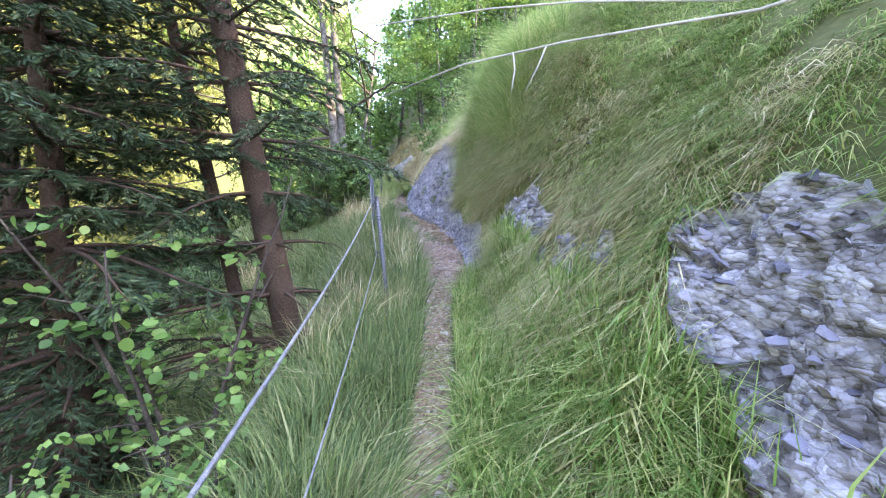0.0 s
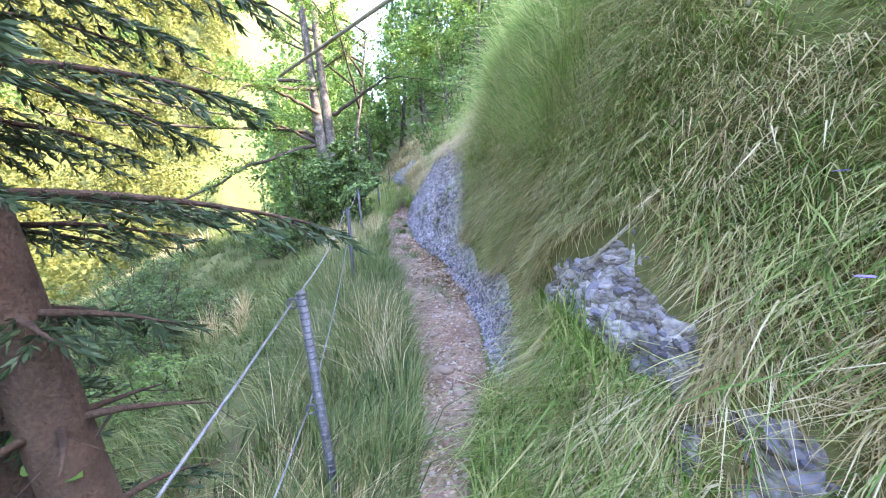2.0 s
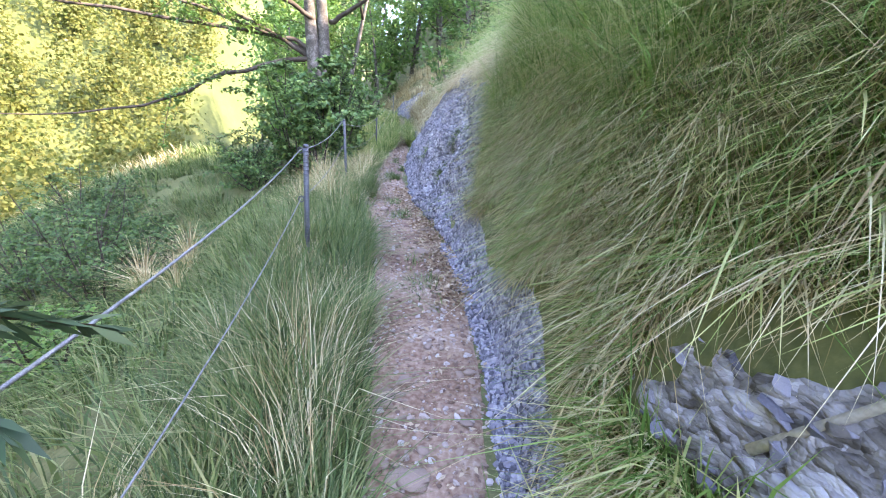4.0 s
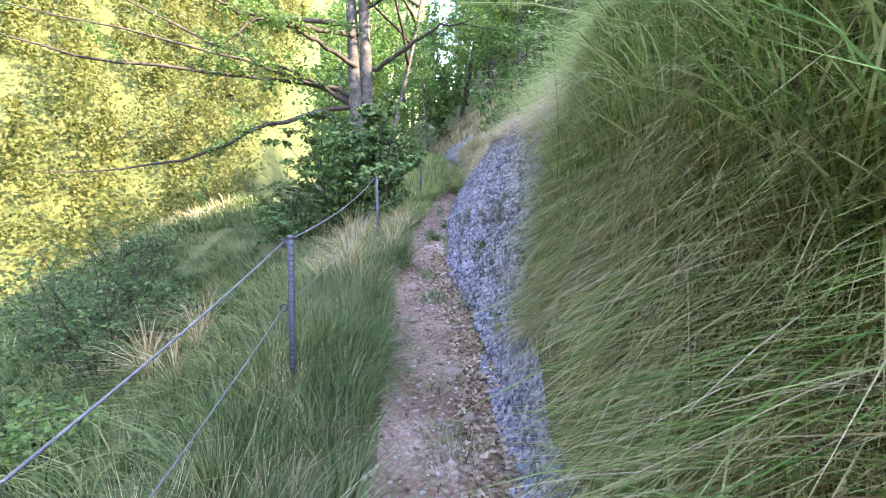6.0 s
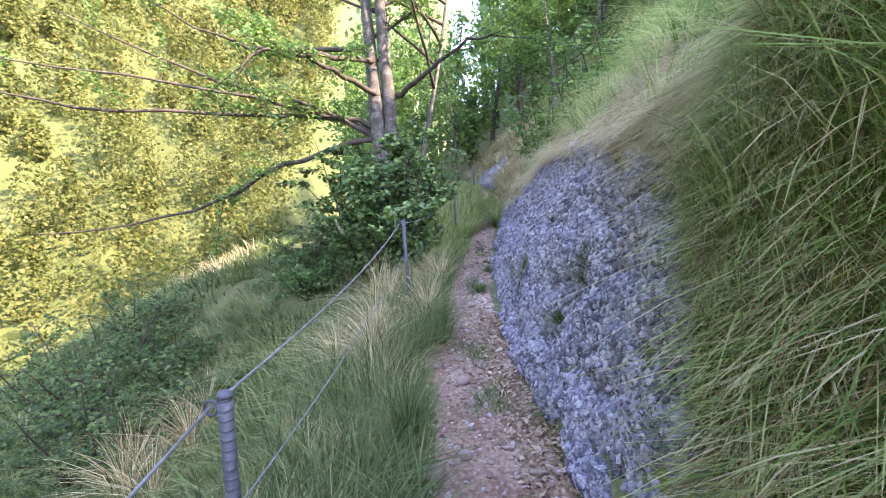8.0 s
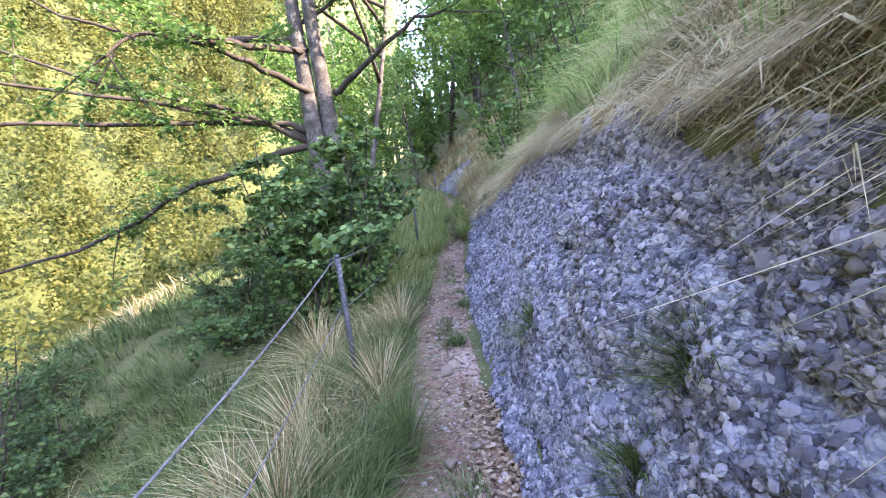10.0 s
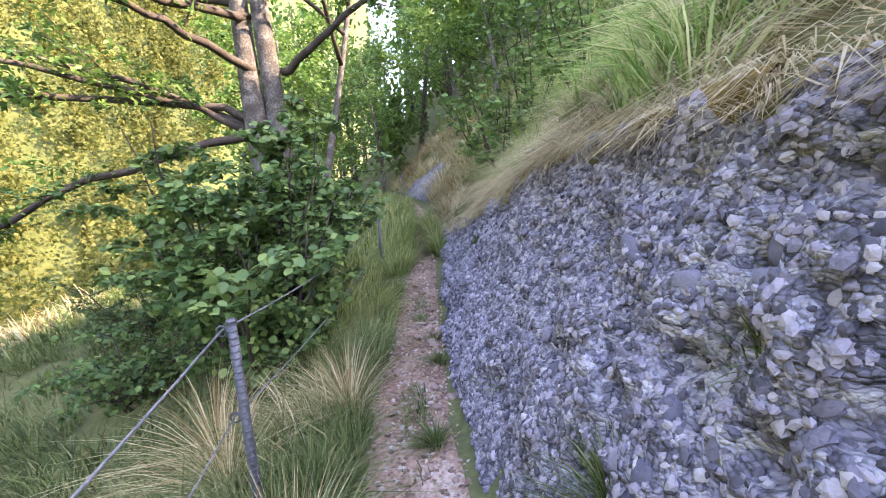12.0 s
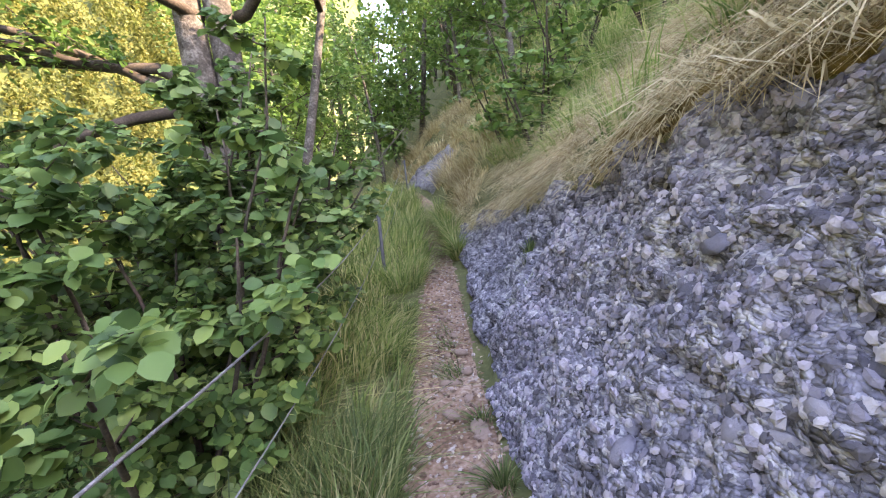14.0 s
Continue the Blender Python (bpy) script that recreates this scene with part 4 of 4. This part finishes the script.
stick([(0.66, 0.5, 0.8), (0.79, 0.36, 1.02), (0.92, 0.21, 1.2)], 0.013, 0.008, "short bleached stick lying in the grassy bank")

for a, b in (((0.39, 5.6, 2.05), (0.32, 5.56, 1.9)), ((0.4, 5.78, 2.12), (0.26, 5.78, 1.93))):
    p, q = Vector(a) - Vector((0.02, 0, 0)), Vector(b) - Vector((0.05, 0, 0))
    stick([tuple(p), tuple(p.lerp(q, 0.5) + Vector((-0.015, 0.01, 0.01))), tuple(q)], 0.004, 0.0025, "thin dry stick caught on the rock face")

M_flower = material("purple_petal", [(0.22, 0.16, 0.5), (0.33, 0.25, 0.65), (0.45, 0.36, 0.75)], 20, 0.7, 0, 80, 0.3)
for x, y in ((1.0, -0.95), (1.12, -0.75), (0.72, -1.35)):
    z = gz(x, y)
    f = new("flower")
    f.location = (x, y, z)
    tagged(f, "small purple scabious flower on a thin stem in the bank", "flower")
    tip = Vector((-0.12, -0.04, 0.3))
    child("stem", tubes("stem", [([(0, 0, 0), (-0.04, -0.01, 0.17), tuple(tip)], [0.0016, 0.0014, 0.001])], M_verge, 5), f)
    a = np.linspace(0, 6.283, 14)[:-1]
    c = np.tile(np.array(tip), (13, 1))
    child("petals", leaves("petals", c, np.stack([np.cos(a), np.sin(a), 0.25 + 0 * a], 1), np.tile([0, 0, 1.0], (13, 1)), np.full(13, 0.022), M_flower, 0.6), f)


# ---- stones in the rock, gravel and litter on the path ----
def pebble_shape(seed, sides=8, rings=3):
    r = random.Random(seed)
    sx, sy, sz = r.uniform(0.8, 1.25), r.uniform(0.65, 1.0), r.uniform(0.45, 0.7)
    vs = [(0, 0, sz)]
    for j in range(rings):
        v = PI * (j + 1) / (rings + 1)
        for i in range(sides):
            a = 2 * PI * (i + 0.5 * (j % 2)) / sides
            k = r.uniform(0.74, 1.2)
            vs.append((sx * math.sin(v) ** 0.7 * math.cos(a) * k, sy * math.sin(v) ** 0.7 * math.sin(a) * k, sz * math.cos(v) * r.uniform(0.85, 1.1)))
    vs.append((0, 0, -sz))
    fs = [(0, 1 + i, 1 + (i + 1) % sides) for i in range(sides)]
    for j in range(rings - 1):
        o = 1 + j * sides
        fs += [(o + i, o + sides + i, o + sides + (i + 1) % sides, o + (i + 1) % sides) for i in range(sides)]
    o, last = 1 + (rings - 1) * sides, 1 + rings * sides
    if rings > 2:
        fs += [(o + i, last, o + (i + 1) % sides) for i in range(sides)]
    return np.array(vs), fs


SHAPES = [pebble_shape(i) for i in range(14)]
SMALL = [pebble_shape(50 + i, 6, 2) for i in range(10)]


def heap(name, places, normals, sizes, mat, shapes, sink=0.3):
    """Many pebbles pressed into a surface, joined into one mesh."""
    allv, allf, count = [], [], 0
    for p, n, s in zip(places, normals, sizes):
        v, f = shapes[rng.integers(len(shapes))]
        n = n + rng.normal(0, 0.28, 3)
        n = n / np.linalg.norm(n)
        t = np.cross(n, rng.normal(0, 1, 3))
        t /= np.linalg.norm(t)
        b = np.cross(n, t)
        allv.append(p + (v[:, :1] * t + v[:, 1:2] * b + v[:, 2:] * n) * s + n * s * (0.5 - sink) * 0.6)
        allf += [tuple(i + count for i in q) for q in f]
        count += len(v)
    return mesh_from(name, np.concatenate(allv), allf, mat, False)


def pick(pts, nrm, n, lo=0.0, hi=1.0):
    j = rng.uniform(lo, hi, n) * (pts.shape[0] - 1.001)
    i = rng.random(n) * (pts.shape[1] - 1.001)
    j0, i0 = j.astype(int), i.astype(int)
    fj, fi = (j - j0)[:, None], (i - i0)[:, None]
    p = pts[j0, i0] * (1 - fj) * (1 - fi) + pts[j0 + 1, i0] * fj * (1 - fi) + pts[j0, i0 + 1] * (1 - fj) * fi + pts[j0 + 1, i0 + 1] * fj * fi
    return p, nrm[j0, i0]


def studs(owner, pts, nrm, big, small, lo=0.0, hi=1.0, size=(0.03, 0.075), fine=(0.008, 0.026)):
    meshes = []
    for v, f in SHAPES:
        meshes.append(mesh_from("stone", v, f, M_stone, True))
    p, n = pick(pts, nrm, big, lo, hi)
    for q, m in zip(p, n):
        s = rng.uniform(*size) if rng.random() < 0.8 else size[1] * rng.uniform(1, 1.6)
        ob = child("stone", meshes[rng.integers(len(meshes))], owner)
        t = Vector(m).to_track_quat("Z", "Y").to_matrix().to_4x4() @ pose(0, 0, 0, rng.normal(0, 14), rng.normal(0, 14), rng.uniform(0, 360))
        ob.matrix_world = Matrix.Translation(Vector(q) + Vector(m) * s * -0.2) @ t @ Matrix.Diagonal((s, s * rng.uniform(0.6, 1), s * 0.6, 1))
    p, n = pick(pts, nrm, small, max(0, lo - 0.05), min(1, hi + 0.12))
    tagged(child("pebble_mass", heap("pebble_mass", p, n, rng.uniform(fine[0], fine[1], small) * rng.uniform(0.8, 1.5, small), M_clast, SMALL, 0.55), owner), kind="stuff")


def block_shape(seed):
    """An angular broken stone: the hull of a few points in a flat lump."""
    r = random.Random(seed)
    sx, sy, sz = r.uniform(0.9, 1.4), r.uniform(0.7, 1.0), r.uniform(0.35, 0.6)
    bm = bmesh.new()
    for i in range(13):
        a, z = r.uniform(0, 6.283), r.uniform(-1, 1)
        q = (1 - z * z) ** 0.3
        bm.verts.new((sx * q * math.cos(a), sy * q * math.sin(a), sz * z))
    bmesh.ops.convex_hull(bm, input=bm.verts[:])
    me = bpy.data.meshes.new("slab")
    bm.to_mesh(me)
    bm.free()
    me.materials.append(M_stone)
    return me


BLOCKS = [block_shape(i) for i in range(10)]


def blocks(owner, pts, nrm, n, size):
    """Angular pieces along tilted beds, half sunk in the rock."""
    p, m = pick(pts, nrm, n)
    for q, v in zip(p, m):
        s = rng.uniform(*size)
        ob = child("slab", BLOCKS[rng.integers(10)], owner)
        ob.matrix_world = Matrix.Translation(Vector(q) + Vector(v) * s * rng.uniform(-0.45, 0.0)) @ pose(0, 0, 0, 14 + rng.normal(0, 14), -24 + rng.normal(0, 14), 90 + rng.normal(0, 50)) @ Matrix.Diagonal((s, s, s, 1))


studs(rock_wall, rock_pts, rock_nrm, 300, 13500, 0.08, 0.5, size=(0.016, 0.042), fine=(0.006, 0.02))
blocks(crag, crag_pts, crag_nrm, 260, (0.015, 0.05))
blocks(scree, scree_pts, scree_nrm, 90, (0.012, 0.04))
blocks(patch, patch_pts, patch_nrm, 120, (0.012, 0.045))
studs(low_strip, low_pts, low_nrm, 60, 2200, size=(0.015, 0.035), fine=(0.006, 0.018))
flat_up = np.zeros_like(path_pts) + np.array([0, 0, 1.0])
meshes = [mesh_from("stone", v, f, M_gravel, True) for v, f in SHAPES[:8]]
p, n = pick(path_pts, flat_up, 260, 0.24, 0.75)
for q in p:
    s = rng.uniform(0.014, 0.03) if rng.random() < 0.7 else rng.uniform(0.03, 0.065)
    ob = child("stone", meshes[rng.integers(8)], footpath)
    ob.matrix_world = pose(q[0], q[1], q[2] + 0.2 * s, rng.normal(0, 15), rng.normal(0, 15), rng.uniform(0, 360)) @ Matrix.Diagonal((s, s, s * 0.7, 1))
p, n = pick(path_pts, flat_up, 9000, 0.05, 0.75)
tagged(child("gravel", heap("gravel", p, n, rng.uniform(0.005, 0.014, 9000) * rng.choice((1.0, 1.0, 1.0, 1.8), 9000), M_gravel, SMALL), footpath), kind="stuff")


for x, y, s in ((-0.72, 4.3, 0.07), (-1.02, 5.9, 0.05), (-1.2, 8.6, 0.055), (-1.05, 9.75, 0.06), (-0.9, 9.9, 0.05), (-0.72, 5.35, 0.06)):
    kerbstone = new("stone", meshes[int(y * 7) % 8])
    kerbstone.matrix_world = pose(x, y, gz(x, y) + 0.3 * s, 8, -6, 60 * y) @ Matrix.Diagonal((s, s, s * 0.8, 1))
    tagged(kerbstone, "pale rounded stone lying at the edge of the path", "stone")


def litter(name, n, y0, y1, xa, xb, size, label):
    y = rng.uniform(y0, y1, n)
    x = xa(y) + (xb(y) - xa(y)) * rng.random(n)
    c = np.stack([x, y, ground_z(x, y) + 0.022 + rng.uniform(0, 0.012, n)], 1)
    return stuff(name, leaves(name, c, rng.normal(0, 1, (n, 3)) * [1, 1, 0.25], rng.normal(0, 0.35, (n, 3)) + [0, 0, 1], size * rng.uniform(0.5, 1.3, n), M_litter, 0.5), label, "leaf litter")


litter("leaf_litter", 3200, 2.6, 6.8, lambda y: 0.35 * left_x(y) + 0.65 * dirt_x(y), lambda y: dirt_x(y) + 0.02, 0.045, "dry brown fallen leaves along the foot of the rock")
litter("loose_litter", 2200, -4, 13, left_x, dirt_x, 0.035, "scattered dry leaf bits on the path")

# ---- wooded hillside across the valley: one mass of small crowns ----
def far_wood(step, clumps, near, leaf):
    """Crowns over the far slope: dense on the stretch that faces the path, coarse beyond it."""
    vs, ax, nm, sz = [], [], [], []
    gx2, gy2 = np.meshgrid(np.arange(-300, -10, step), np.arange(-60, 330, step))
    x = gx2.ravel() + rng.uniform(-0.5, 0.5, gx2.size) * step
    y = gy2.ravel() + rng.uniform(-0.5, 0.5, gx2.size) * step
    facing = (x > -98) & (y > 30) & (y < 215)
    ok = (left_x(y) - x > np.interp(y, (15, 35), (31, 17))) & (facing == near)
    x, y = x[ok], y[ok]
    z = ground_z(x, y)
    for i in range(len(x)):
        h = rng.uniform(6, 14)
        conifer = rng.random() < 0.25
        d = math.hypot(x[i], y[i])
        m = int(clumps * rng.uniform(0.7, 1.2))
        t = rng.random(m)
        wide = 0.2 * (1 - t) + 0.02 if conifer else 0.3 * np.sin(PI * (0.12 + 0.85 * t))
        rad = h * wide * np.sqrt(rng.uniform(0.2, 1, m))
        a = rng.uniform(0, 6.28, m)
        vs.append(np.stack([x[i] + rad * np.cos(a), y[i] + rad * np.sin(a), z[i] + h * (0.1 + 0.9 * t)], 1))
        ax.append(rng.normal(0, 1, (m, 3)))
        nm.append(np.stack([np.cos(a), np.sin(a), np.full(m, 0.9)], 1) + rng.normal(0, 0.4, (m, 3)))
        sz.append(leaf * rng.uniform(0.6, 1.4, m) * min(1.3, 0.6 + d / 180))
    return leaves("far_wood", np.concatenate(vs), np.concatenate(ax), np.concatenate(nm), np.concatenate(sz), M_farleaf, 0.8, "needle")


stuff("far_wood", far_wood(4.4, 520, True, 0.46), "sunlit yellow-green woods on the slope across the valley", "woodland")
stuff("outer_wood", far_wood(9.0, 45, False, 2.2), "woods on the further slopes across the valley", "woodland")
